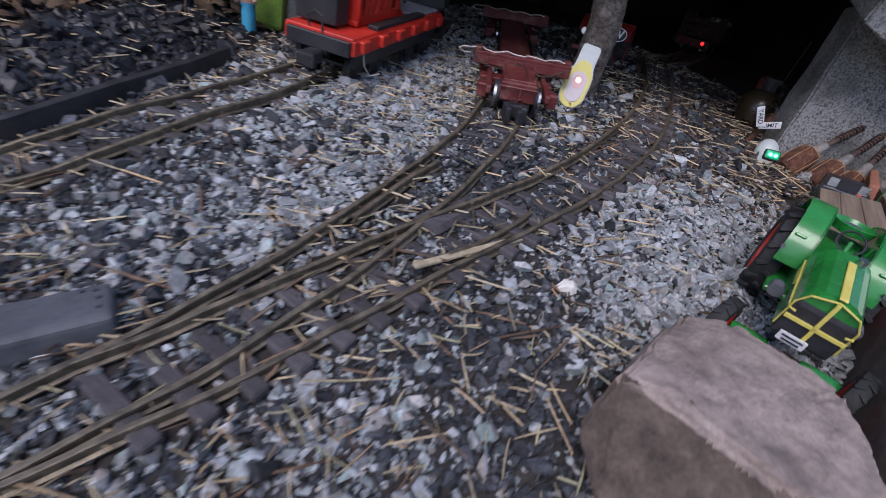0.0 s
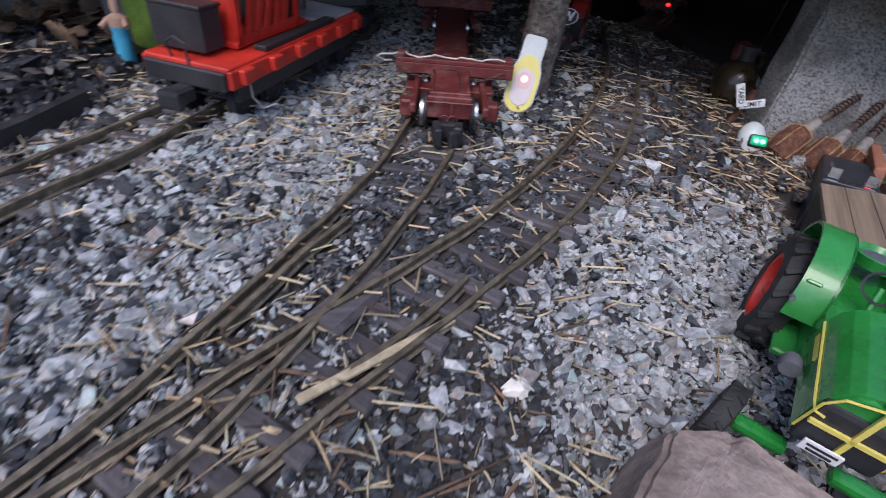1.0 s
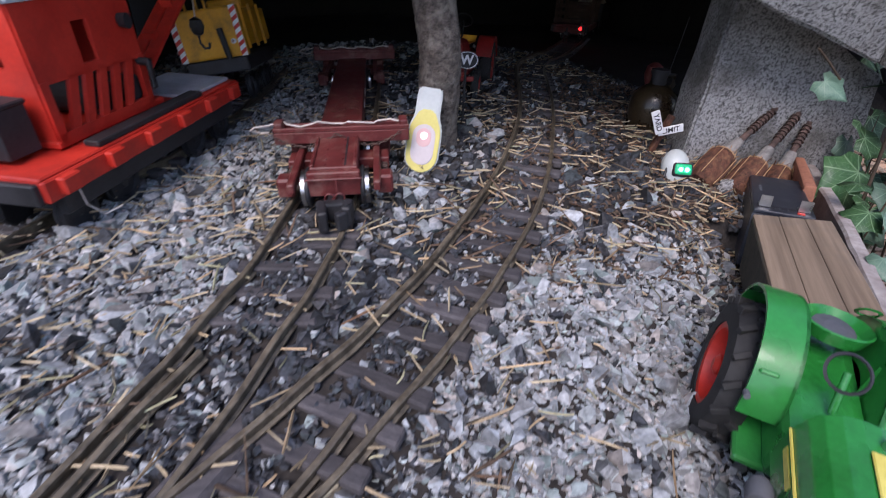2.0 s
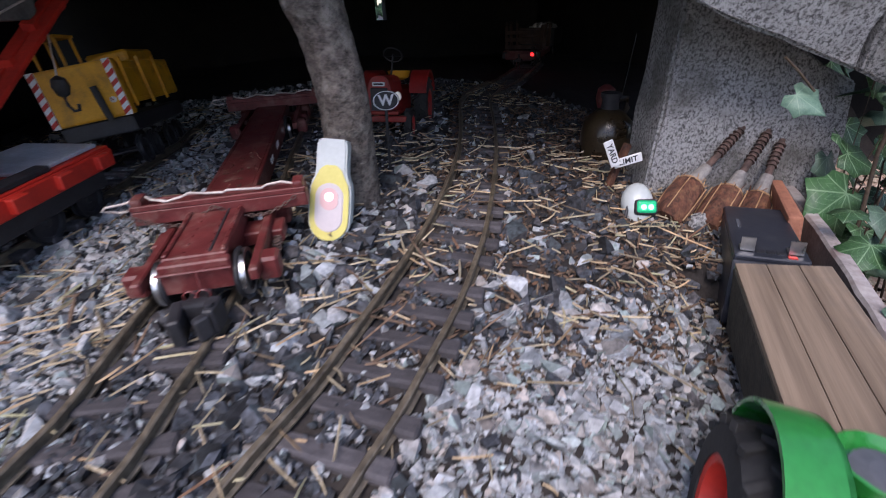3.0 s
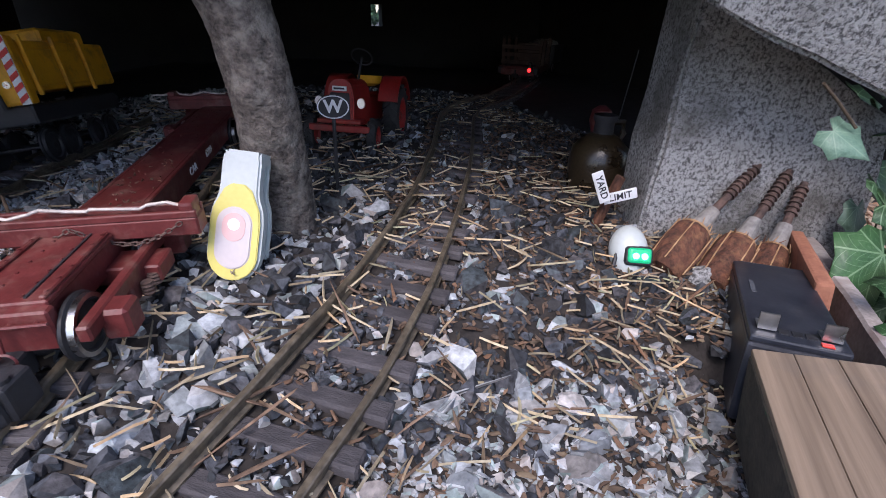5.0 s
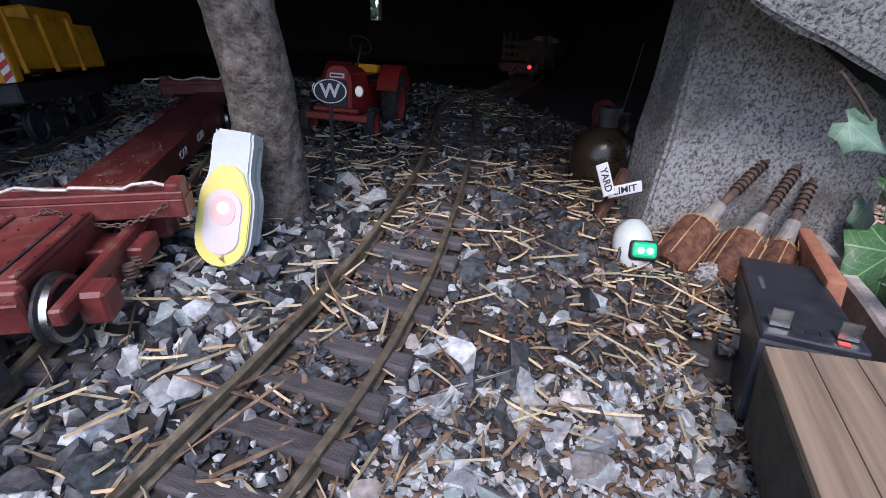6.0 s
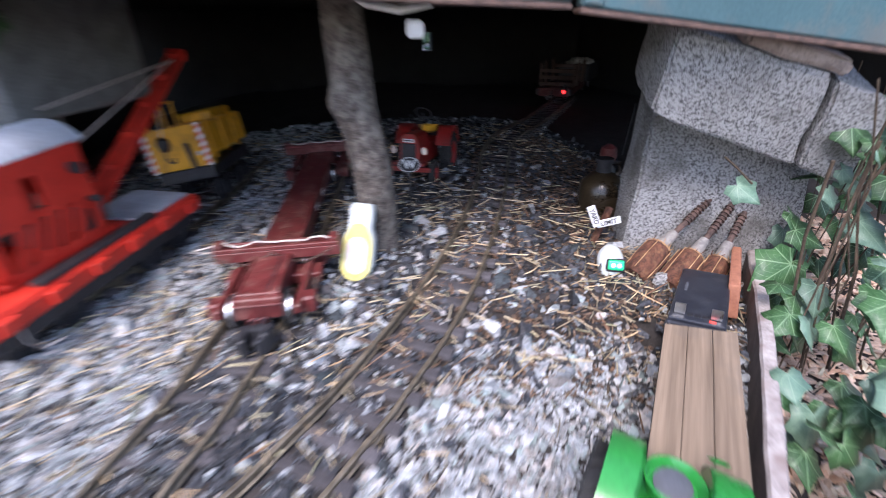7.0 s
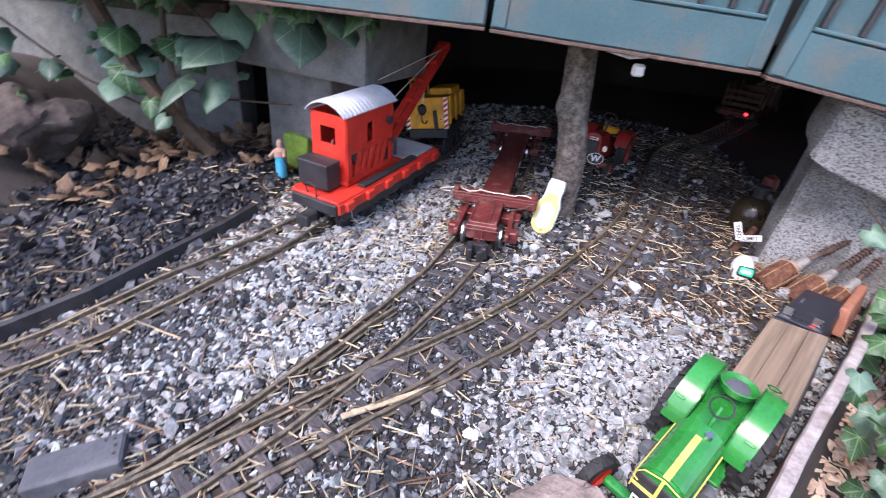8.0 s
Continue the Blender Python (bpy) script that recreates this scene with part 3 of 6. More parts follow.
pier = thing("bridge_pier", Matrix.Translation((-0.058, 0.83, 0.0)) @ Matrix.Rotation(radians(-20), 4, "Z"), "old grey concrete pier with a wider block on top", "bridge pier")
part("column", rough_up(box((0.12, 0.09, 0.19), (-0.02, 0.01, 0.085), 0.004, seg=2), 0.0015, 40), DULL, pier)
part("cap_block", rough_up(box((0.22, 0.16, 0.19), (0.01, 0.01, 0.276), 0.005, seg=2), 0.0015, 40), DULL, pier)
part("moss_patch", rough_up(box((0.045, 0.012, 0.055), (-0.02, -0.04, 0.06), 0.005, seg=2), 0.004, 90), MOSS, pier, "green moss growing on the foot")

bm = sweep([(x, y, height(x, y) - 0.004) for x, y in ((-0.36, 0.297), (-0.302, 0.357), (-0.228, 0.435), (-0.177, 0.475), (-0.142, 0.535), (-0.108, 0.6), (-0.09, 0.65))], [(-0.003, 0), (0.003, 0), (0.003, 0.022), (-0.003, 0.023)])
tagged(link("coal_board", bm, BLACK), "thin black board holding back the coal heap", "edging board")

bm = sweep([(x, y, -0.079) for x, y, *_ in line(EDGING, 0.02)], [(-0.0055, 0), (0.0055, 0), (0.0055, 0.104), (0.004, 0.106), (-0.004, 0.106), (-0.0055, 0.104)])
# upward faces pale, all others grey brown
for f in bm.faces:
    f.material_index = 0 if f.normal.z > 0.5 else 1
tagged(link("garden_edging", rough_up(bm, 0.0012, 60), [EDGE, EDGE_SIDE]), "curved garden edging strip with a patchy pale top and darker sides", "edging", kind="structure")

block = thing("timber_post", Matrix.Translation((0.477, 0.475, 0.0245)) @ Matrix.Rotation(radians(50.6), 4, "Z") @ Matrix.Rotation(radians(-7), 4, "X") @ Matrix.Diagonal((1, 1.06, 1, 1)), "weathered sawn timber block with cracked grain beside the edging", "timber block")
for k, (y, w) in enumerate(((-0.0152, 0.015), (0.0, 0.015), (0.0152, 0.015))):
    part("board", box((0.145, w, 0.034), (0, y, 0), 0.0007, seg=2), PLANK, block)
# darker core, a little wider and deeper than the boards
part("core", box((0.1445, 0.0465, 0.045), (0, 0.0, -0.0085), 0.001), TIMBER_DARK, block, "dark side of the timber")

# ---- the battery ----
bat = thing("battery", Matrix.Translation((0.564, 0.579, 0.0095)) @ Matrix.Rotation(radians(46), 4, "Z") @ Matrix.Rotation(radians(4), 4, "Y") @ Matrix.Rotation(radians(-3), 4, "X") @ Matrix.Diagonal((1.26, 1.1, 1, 1)), "small black sealed battery with two bare tab terminals", "battery")
part("case", box((0.088, 0.038, 0.046), (0, 0, 0), 0.002, seg=2), BATTERY, bat)
part("lid", box((0.0865, 0.0368, 0.004), (0, 0, 0.0245), 0.0012, seg=2), BATTERY, bat)
for y, c in ((0.0118, None), (-0.0118, 1)):
    t = part("terminal", box((0.0065, 0.0072, 0.001), (-0.034, y, 0.028), bm=box((0.001, 0.0072, 0.0085), (-0.0372, y, 0.0315))), CHROME, bat, "bright bent tab terminal")
    if c:
        part("polarity_patch", box((0.003, 0.0045, 0.0008), (-0.0405, y + 0.002, 0.0268), 0.0002), RED, bat, "red marking at the positive terminal")
for k in range(3):
    part("moulded_mark", box((0.004, 0.004, 0.0006), (-0.036, 0.005 - 0.005 * k, 0.0267)), BLACK, bat)
part("printed_bar", box((0.014, 0.0022, 0.0004), (0.008, 0.012, 0.0267)), GREYBOX, bat)

# ---- brick sliver, rock, plastic box ----
bm = rough_up(box((0.09, 0.009, 0.034), (0, 0, 0), 0.002, seg=2), 0.0015, 60)
bm.transform(Matrix.Translation((0.627, 0.611, 0.024)) @ Matrix.Rotation(radians(47), 4, "Z") @ Matrix.Rotation(radians(-8), 4, "X"))
tagged(link("brick_sliver", bm, BRICK), "thin sliver of red brick lying on edge between battery and edging", "brick")

bm = bmesh.new()
for p in ((0.194, 0.278, 0.027), (0.212, 0.263, 0.031), (0.229, 0.249, 0.03), (0.238, 0.224, 0.03), (0.266, 0.346, 0.013), (0.294, 0.34, 0.016), (0.325, 0.29, 0.018), (0.285, 0.222, 0.024), (0.186, 0.276, -0.012), (0.196, 0.25, -0.035), (0.222, 0.222, -0.04), (0.244, 0.205, -0.04), (0.268, 0.362, -0.035), (0.31, 0.35, -0.035), (0.345, 0.285, -0.035), (0.3, 0.205, -0.04)):
    bm.verts.new(p)
res = bmesh.ops.convex_hull(bm, input=bm.verts[:])
bmesh.ops.delete(bm, geom=[e for e in res["geom_interior"] if isinstance(e, bmesh.types.BMVert)], context="VERTS")
bmesh.ops.bevel(bm, geom=bm.edges[:], offset=0.0022, segments=2, affect="EDGES")
bmesh.ops.triangulate(bm, faces=bm.faces[:])
for _ in range(3):
    bmesh.ops.subdivide_edges(bm, edges=[e for e in bm.edges if e.calc_length() > 0.005], cuts=2, use_grid_fill=True)
    bmesh.ops.triangulate(bm, faces=bm.faces[:])
rough_up(bm, 0.0022, 30, 3.0)
rough_up(bm, 0.0012, 95)
rough_up(bm, 0.0006, 300)
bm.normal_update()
# lower faces turned to the left and front get the darker brown
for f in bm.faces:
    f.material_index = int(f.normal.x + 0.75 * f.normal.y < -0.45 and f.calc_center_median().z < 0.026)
tagged(link("rock", bm, [ROCK, ROCK_DARK], smooth=True), "large pinkish brown stone with a darker left-facing side on the gravel", "stone")

bm = bmesh.new()
bmesh.ops.create_icosphere(bm, subdivisions=5, radius=1.0)
for v in bm.verts:
    v.co = Vector((v.co.x * 0.11, v.co.y * 0.07, v.co.z * 0.05))
rough_up(bm, 0.03, 14, 5.0)
rough_up(bm, 0.008, 50)
rough_up(bm, 0.0025, 160)
bm.transform(Matrix.Translation((-0.444, 0.674, height(-0.444, 0.674) + 0.005)) @ Matrix.Rotation(radians(35), 4, "Z"))
tagged(link("rock", bm, DARKROCK, smooth=True), "dark brown boulder lying on the earth bank", "stone")

pbox = thing("plastic_box", Matrix.Translation((-0.072, 0.315, height(-0.072, 0.315) + 0.008)) @ Matrix.Rotation(radians(29), 4, "Z") @ Matrix.Rotation(radians(-5), 4, "Y") @ Matrix.Diagonal((1.15, 1.05, 1, 1)), "slate grey plastic motor box lying beside the turnout", "plastic box")
part("casing", box((0.054, 0.028, 0.018), (0, 0, 0), 0.004, seg=3), GREYBOX, pbox)
for x, y in ((0.021, 0.008), (0.022, 0.002), (0.022, -0.005), (0.016, 0.009)):
    part("screw", rod((x, y, 0.0085), (x, y, 0.0094), 0.0011, seg=8), BLACK, pbox)


# ---- vehicles ----
def wheelset(parent, at, r, tread, mat=BLACK, rim=CHROME, long=1.0):
    """A flanged wheel pair on an axle."""
    m = Matrix.Translation(at) @ Matrix.Diagonal((1, long, 1, 1))
    turn = Matrix.Rotation(math.pi / 2, 4, "Y")
    part("axle", rod((at[0] - tread / 2, at[1], at[2]), (at[0] + tread / 2, at[1], at[2]), 0.0018, seg=8), BLACK, parent)
    for e in (-1, 1):
        w = part("wheel", lathe([(0.2 * r, -0.003), (0.75 * r, -0.0022), (r, -0.003), (r * 1.1, -0.0015), (r * 1.1, 0.0), (r, 0.0008), (r * 0.97, 0.004), (0.8 * r, 0.004), (0.75 * r, 0.002), (0.3 * r, 0.0025), (0.2 * r, 0.004)], m=m @ Matrix.Translation((e * tread / 2, 0, 0)) @ turn @ Matrix.Scale(e, 4, (0, 0, 1))), mat, parent, smooth=True)
        part("tread", lathe([(r * 0.98, 0.0012), (r * 1.005, 0.0012), (r * 1.005, 0.0042), (r * 0.86, 0.0043), (r * 0.86, 0.0039)], loop=True, m=m @ Matrix.Translation((e * tread / 2, 0, 0)) @ turn @ Matrix.Scale(e, 4, (0, 0, 1))), rim, w, "steel tread, polished or shade-black", True)


# crane wagon: local y runs back along its track
crane = thing("crane_wagon", Matrix.Translation((0.0459, 0.7169, 0.0405)) @ Matrix.Rotation(radians(-22), 4, "Z") @ Matrix.Rotation(radians(3.1), 4, "X") @ Matrix.Rotation(radians(1), 4, "Y") @ Matrix.Diagonal((0.995, 0.762, 0.97, 1)), "bright red model crane wagon with tin roofed cab and raised jib", "crane wagon")
part("deck", box((0.07, 0.3, 0.007), (0, 0, 0.0425), 0.001), RED, crane)
for e in (-1, 1):
    sill = part("side_sill", box((0.006, 0.3, 0.014), (e * 0.034, 0, 0.037), 0.001), RED, crane)
    for k in range(6):
        part("stake_pocket", box((0.006, 0.018, 0.011), (e * 0.039, -0.13 + 0.052 * k, 0.038), 0.001), RED, sill)
    part("walkway_plank", box((0.011, 0.16, 0.004), (e * 0.0285, -0.005, 0.0482), 0.0006), BLACK, crane)
    # solebar drawn deep as a skirt that keeps the underside dark
    part("solebar", box((0.006, 0.27, 0.02), (e * 0.03, 0, 0.026), 0.001), BLACK, crane)
part("rear_plate", box((0.06, 0.085, 0.003), (0, 0.1, 0.0478), 0.0006), TIN, crane, "grey sheet metal plate on the deck")
part("headstock", box((0.066, 0.008, 0.014), (0, -0.151, 0.036), 0.001), BLACK, crane)
coup = part("coupler", box((0.014, 0.024, 0.012), (0, -0.166, 0.024), 0.002), BLACK, crane, "black knuckle coupler")
part("coupler_jaw", box((0.018, 0.009, 0.014), (0.002, -0.18, 0.024), 0.003, seg=2), BLACK, coup)
part("grab_iron", tube([(-0.012, -0.147, 0.046), (-0.013, -0.15, 0.057), (-0.005, -0.151, 0.062), (0.002, -0.15, 0.058), (0.004, -0.15, 0.034)], 0.0011), BLACK, crane, "bent black wire grab iron")
part("hanging_wire", tube([(0.034, -0.12, 0.036), (0.036, -0.12, 0.018), (0.04, -0.112, 0.008), (0.046, -0.1, 0.01)], 0.0007), ROPE, crane)
# black rims: the shade under the deck is put into their colour
for y in (-0.115, -0.06, 0.06, 0.115):
    wheelset(crane, (0, y, 0.0105), 0.0145, 0.044, rim=BLACK, long=1.28)
cab = part("cab_floor", box((0.054, 0.14, 0.005), (-0.010, -0.03, 0.0495), 0.001), RED, crane)
Z0, Z1 = 0.05, 0.132
X0, X1, Y0, Y1 = -0.035, 0.015, -0.096, 0.026


def cab_wall(name, a, b, window=None, lattice=False):
    """A cab wall from a to b in plan, with an opening (s0, s1, z0, z1)."""
    a, b = Vector((*a, 0)), Vector((*b, 0))
    L, turn = (b - a).length, Matrix.Rotation(math.atan2((b - a).y, (b - a).x), 4, "Z")
    h, bm = Z1 - Z0, bmesh.new()
    s0, s1, z0, z1 = window or (L / 2, L / 2, h, h)
    low = 0.036 if lattice else 0.0
    for sx, ex, sz, ez in ((0, s0, low, h), (s1, L, low, h), (s0, s1, low, z0), (s0, s1, z1, h)):
        if ex - sx > 1e-4 and ez - sz > 1e-4:
            box((ex - sx, 0.003, ez - sz), ((sx + ex) / 2, 0, (sz + ez) / 2), bm=bm)
    place = Matrix.Translation((a.x, a.y, Z0)) @ turn
    bm.transform(place)
    wall = part(name, bm, RED, crane)
    if lattice:
        pieces = [("corner_post", (0.008, 0.004, 0.04), 0.004, 0.018, 0), ("corner_post", (0.008, 0.004, 0.04), L - 0.004, 0.018, 0), ("bottom_rail", (L, 0.004, 0.006), L / 2, 0.003, 0)]
        pieces += [("slat", (0.008, 0.003, 0.043), 0.018 + (L - 0.036) * (k + 0.5) / 5, 0.018, 24) for k in range(5)]
        for label, size, x, z, a in pieces:
            own = box(size, (x, 0, z), m=Matrix.Rotation(radians(a), 4, "Y"))
            own.transform(place)
            part(label, own, RED, wall)
    return wall


cab_wall("cab_front", (X0, Y0), (X1, Y0), (0.013, 0.035, 0.046, 0.067))
cab_wall("cab_rear", (X0, Y1), (X1, Y1), (0.013, 0.035, 0.04, 0.067))
side = cab_wall("cab_side", (X1, Y0), (X1, Y1), (0.05, 0.068, 0.042, 0.068), True)
part("side_lamp", rod((X1, 0.01, 0.113), (X1 + 0.008, 0.01, 0.113), 0.0045, 0.0055, seg=16), BLACK, side)
cab_wall("cab_side", (X0, Y0), (X0, Y1), (0.05, 0.068, 0.042, 0.068), True)
part("winch_drum", rod((X0 + 0.004, -0.03, 0.068), (X1 - 0.004, -0.03, 0.068), 0.015, seg=20, bm=rod((X0 + 0.004, 0.012, 0.064), (X1 - 0.004, 0.012, 0.064), 0.011, seg=18)), BLACK, crane, "black winch drums inside the cab")
part("crank", rod((X1, 0.02, 0.083), (X1 + 0.01, 0.02, 0.083), 0.003, bm=box((0.003, 0.006, 0.022), (X1 + 0.009, 0.02, 0.074), 0.001)), BLACK, crane)
prof = []
for k in range(15):
    a = radians(-46 + 92 * k / 14)
    prof.append((-0.010 + 0.0395 * math.sin(a), 0.1325 + 0.044 * (math.cos(a) - math.cos(radians(46)))))
bm = bmesh.new()
NY = 60
rings = []
for k in range(NY + 1):
    y = -0.105 + 0.138 * k / NY
    w = 0.0011 * math.sin(k * math.pi / 2.0)
    rings.append(([bm.verts.new((x, y, z + w + 0.0016)) for x, z in prof], [bm.verts.new((x, y, z)) for x, z in prof]))
for (a, a2), (b, b2) in zip(rings, rings[1:]):
    for j in range(14):
        bm.faces.new((a[j], a[j + 1], b[j + 1], b[j]))
        bm.faces.new((a2[j + 1], a2[j], b2[j], b2[j + 1]))
    for j in (0, 14):
        bm.faces.new((a[j], b[j], b2[j], a2[j]))
for a, a2 in (rings[0], rings[-1]):
    for j in range(14):
        bm.faces.new((a[j], a2[j], a2[j + 1], a[j + 1]))
bmesh.ops.recalc_face_normals(bm, faces=bm.faces[:])
part("cab_roof", bm, TIN, crane, "curved corrugated tin roof", True)
tb = part("toolbox", box((0.043, 0.03, 0.03), (-0.012, -0.12, 0.064), 0.001), BLACK, crane, "black toolbox in front of the cab")
part("toolbox_lid", box((0.045, 0.032, 0.003), (-0.012, -0.12, 0.08), 0.0008), BLACK, tb)
JA, JB = Vector((-0.006, 0.045, 0.066)), Vector((-0.026, 0.292, 0.171))
for e in (-1, 1):
    o = Vector((e * 0.008, 0, 0))
    d = (JB - JA)
    m = Matrix.Translation((JA + JB) / 2 + o * 0.8) @ d.to_track_quat("Z", "X").to_matrix().to_4x4()
    part("jib_rail", box((0.004, 0.011, d.length), bevel=0.0008, m=m), RED, crane)
for f in (0.02, 0.2, 0.4, 0.6, 0.8, 0.97):
    part("jib_brace", box((0.015, 0.011, 0.007), JA.lerp(JB, f), m=(JB - JA).to_track_quat("Z", "X").to_matrix().to_4x4()), RED, crane)
part("jib_pulley", rod(JB + Vector((-0.009, 0, 0)), JB + Vector((0.009, 0, 0)), 0.007, seg=18), RED, crane)
part("hoist_rope", tube([(-0.008, 0.03, 0.155), JB.lerp(JA, 0.04)], 0.0008, bm=tube([(0.0, 0.03, 0.12), JB.lerp(JA, 0.02)], 0.0008)), ROPE, crane, "pale hoist rope")
hook = part("hook_block", lathe([(0.001, 0.012), (0.006, 0.009), (0.0075, 0.003), (0.005, -0.004), (0.0015, -0.006)], m=Matrix.Translation((-0.018, 0.2, 0.082))), BLACK, crane, "black hook block on a rope", True)
part("hook", tube([(-0.018, 0.2, 0.078), (-0.018, 0.2, 0.069), (-0.014, 0.2, 0.064), (-0.009, 0.2, 0.065), (-0.008, 0.2, 0.07)], 0.0014), BLACK, hook)
part("hook_rope", tube([JA.lerp(JB, 0.77) + Vector((-0.008, 0, 0)), (-0.018, 0.2, 0.093)], 0.0008), ROPE, hook)

# yellow rail crane behind it
yel = thing("yellow_crane", Matrix.Translation((0.0983, 0.8808, 0.0727)) @ Matrix.Rotation(radians(-6.1), 4, "Z") @ Matrix.Rotation(radians(-4.1), 4, "X") @ Matrix.Rotation(radians(-9), 4, "Y") @ Matrix.Scale(0.765, 4), "yellow model rail crane with red and white warning stripes", "crane wagon")
part("counterweight", box((0.092, 0.014, 0.064), (0, 0.005, 0.064), 0.003, seg=2), YELLOW, yel, "yellow counterweight plate")
for e in (-1, 1):
    strip = part("warning_stripe", box((0.0085, 0.0012, 0.064), (e * 0.041, -0.003, 0.064)), WHITE, yel, "red and white warning stripe")
    for k in range(6):
        part("red_bar", prism([(-0.0042, -0.0045), (0.0042, 0.0005), (0.0042, 0.0055), (-0.0042, 0.0005)], 0.001, m=Matrix.Translation((e * 0.041, -0.0038, 0.0375 + 0.0105 * k))), RED, strip)
part("machine_body", box((0.086, 0.2, 0.05), (0, 0.112, 0.068), 0.004, seg=2), YELLOW, yel)
for k in range(3):
    part("side_panel", box((0.002, 0.05, 0.036), (0.044, 0.05 + 0.06 * k, 0.066), 0.0006), YELLOW, yel)
    part("side_post", box((0.004, 0.004, 0.058), (0.046, 0.02 + 0.06 * k, 0.068), 0.0006), YELLOW, yel)
part("underframe", box((0.084, 0.2, 0.02), (0, 0.1, 0.022), 0.002), BLACK, yel)
# rims black here too, standing in for shade below the underframe
for y in (0.03, 0.07, 0.14, 0.18):
    wheelset(yel, (0, y, -0.012), 0.017, 0.056, rim=BLACK)
part("cabin_frame", box((0.003, 0.003, 0.034), (-0.038, 0.02, 0.112), bm=box((0.003, 0.003, 0.034), (-0.01, 0.02, 0.112), bm=box((0.003, 0.003, 0.034), (-0.038, 0.06, 0.112), bm=box((0.003, 0.003, 0.034), (-0.01, 0.06, 0.112), bm=box((0.034, 0.046, 0.003), (-0.024, 0.04, 0.13)))))), YELLOW, yel)
part("exhaust", rod((0.02, -0.006, 0.03), (0.018, -0.008, 0.07), 0.004, seg=10), BLACK, yel, "black upright pipe")
part("bolt", rod((0.031, -0.002, 0.052), (0.031, -0.0045, 0.052), 0.0035, seg=10), CHROME, yel)
part("roof_hatch", box((0.05, 0.1, 0.016), (0.012, 0.13, 0.1), 0.003), YELLOW, yel)

# skeleton log car: local y runs back
flat = thing("skeleton_car", Matrix.Translation((0.2002, 0.6228, 0.031)) @ Matrix.Rotation(radians(-7.6), 4, "Z") @ Matrix.Rotation(radians(2.7), 4, "X") @ Matrix.Rotation(radians(-2.2), 4, "Y") @ Matrix.Diagonal((0.883, 1, 0.909, 1)), "dusty oxide red skeleton log car with string on its bolsters", "flat wagon")
part("centre_beam", box((0.036, 0.43, 0.016), (0, 0.215, 0.028), 0.0012), MAROON, flat)
part("beam_cap", box((0.0385, 0.06, 0.003), (0, 0.03, 0.0375), 0.0008), MAROON, flat)
for e in (-1, 1):
    part("rivet_strip", box((0.003, 0.058, 0.002), (e * 0.0172, 0.03, 0.0398), 0.0006), MAROON, flat)
    part("beam_flange", box((0.004, 0.35, 0.02), (e * 0.0185, 0.25, 0.026), 0.0008), MAROON, flat)
for k in range(6):
    for x in (-0.0172, -0.007, 0.007, 0.0172):
        part("rivet", rod((x, 0.005 + 0.0098 * k, 0.0385), (x, 0.005 + 0.0098 * k, 0.0414 if abs(x) > 0.01 else 0.0398), 0.0009, seg=8), MAROON, flat)
part("deck_seam", box((0.0012, 0.056, 0.0012), (0.0092, 0.031, 0.0392)), BLACK, flat)
part("end_plate", box((0.042, 0.006, 0.02), (0, -0.002, 0.027), 0.001), MAROON, flat)
for x in (-0.016, -0.0055, 0.0055, 0.016):
    part("rivet", rod((x, -0.0045, 0.032), (x, -0.0062, 0.032), 0.0012, seg=8), MAROON, flat)
part("uncoupling_rod", tube([(-0.022, -0.008, 0.033), (0.022, -0.008, 0.033)], 0.0009, bm=tube([(0.002, -0.008, 0.033), (0.002, -0.01, 0.022), (-0.002, -0.012, 0.018)], 0.0009)), MAROON, flat)
FLATWISE = Matrix.Rotation(radians(90), 4, "X")
knuckle = part("coupler", box((0.0125, 0.016, 0.013), (0, -0.009, 0.012), 0.002, seg=2), BLACK, flat, "black knuckle coupler")
for e, y, w in ((-1, -0.0245, 0.021), (1, -0.0215, 0.015)):
    part("jaw", box((0.0075, w, 0.0175), (e * 0.0098, y, 0.011), 0.0026, seg=3, m=Matrix.Rotation(radians(-9 * e), 4, "Z")), BLACK, knuckle)
part("jaw_web", box((0.022, 0.007, 0.015), (0, -0.0165, 0.0115), 0.002, seg=2), BLACK, knuckle)
part("knuckle_tongue", box((0.0095, 0.0065, 0.015), (0.0052, -0.0305, 0.0105), 0.0028, seg=3, m=Matrix.Rotation(radians(35), 4, "Z")), BLACK, knuckle)
part("coupler_pin", rod((0.0095, -0.024, 0.003), (0.0095, -0.024, 0.0215), 0.0027, seg=12), BLACK, knuckle)
part("lift_ring", lathe([(0.0038, 0), (0.0045, 0.0007), (0.0038, 0.0014), (0.0031, 0.0007)], seg=14, loop=True, m=Matrix.Translation((-0.004, -0.012, 0.0195)) @ FLATWISE), MAROON, knuckle)
part("lift_ring", lathe([(0.0038, 0), (0.0045, 0.0007), (0.0038, 0.0014), (0.0031, 0.0007)], seg=14, loop=True, m=Matrix.Translation((0.004, -0.012, 0.0195)) @ FLATWISE), MAROON, knuckle)
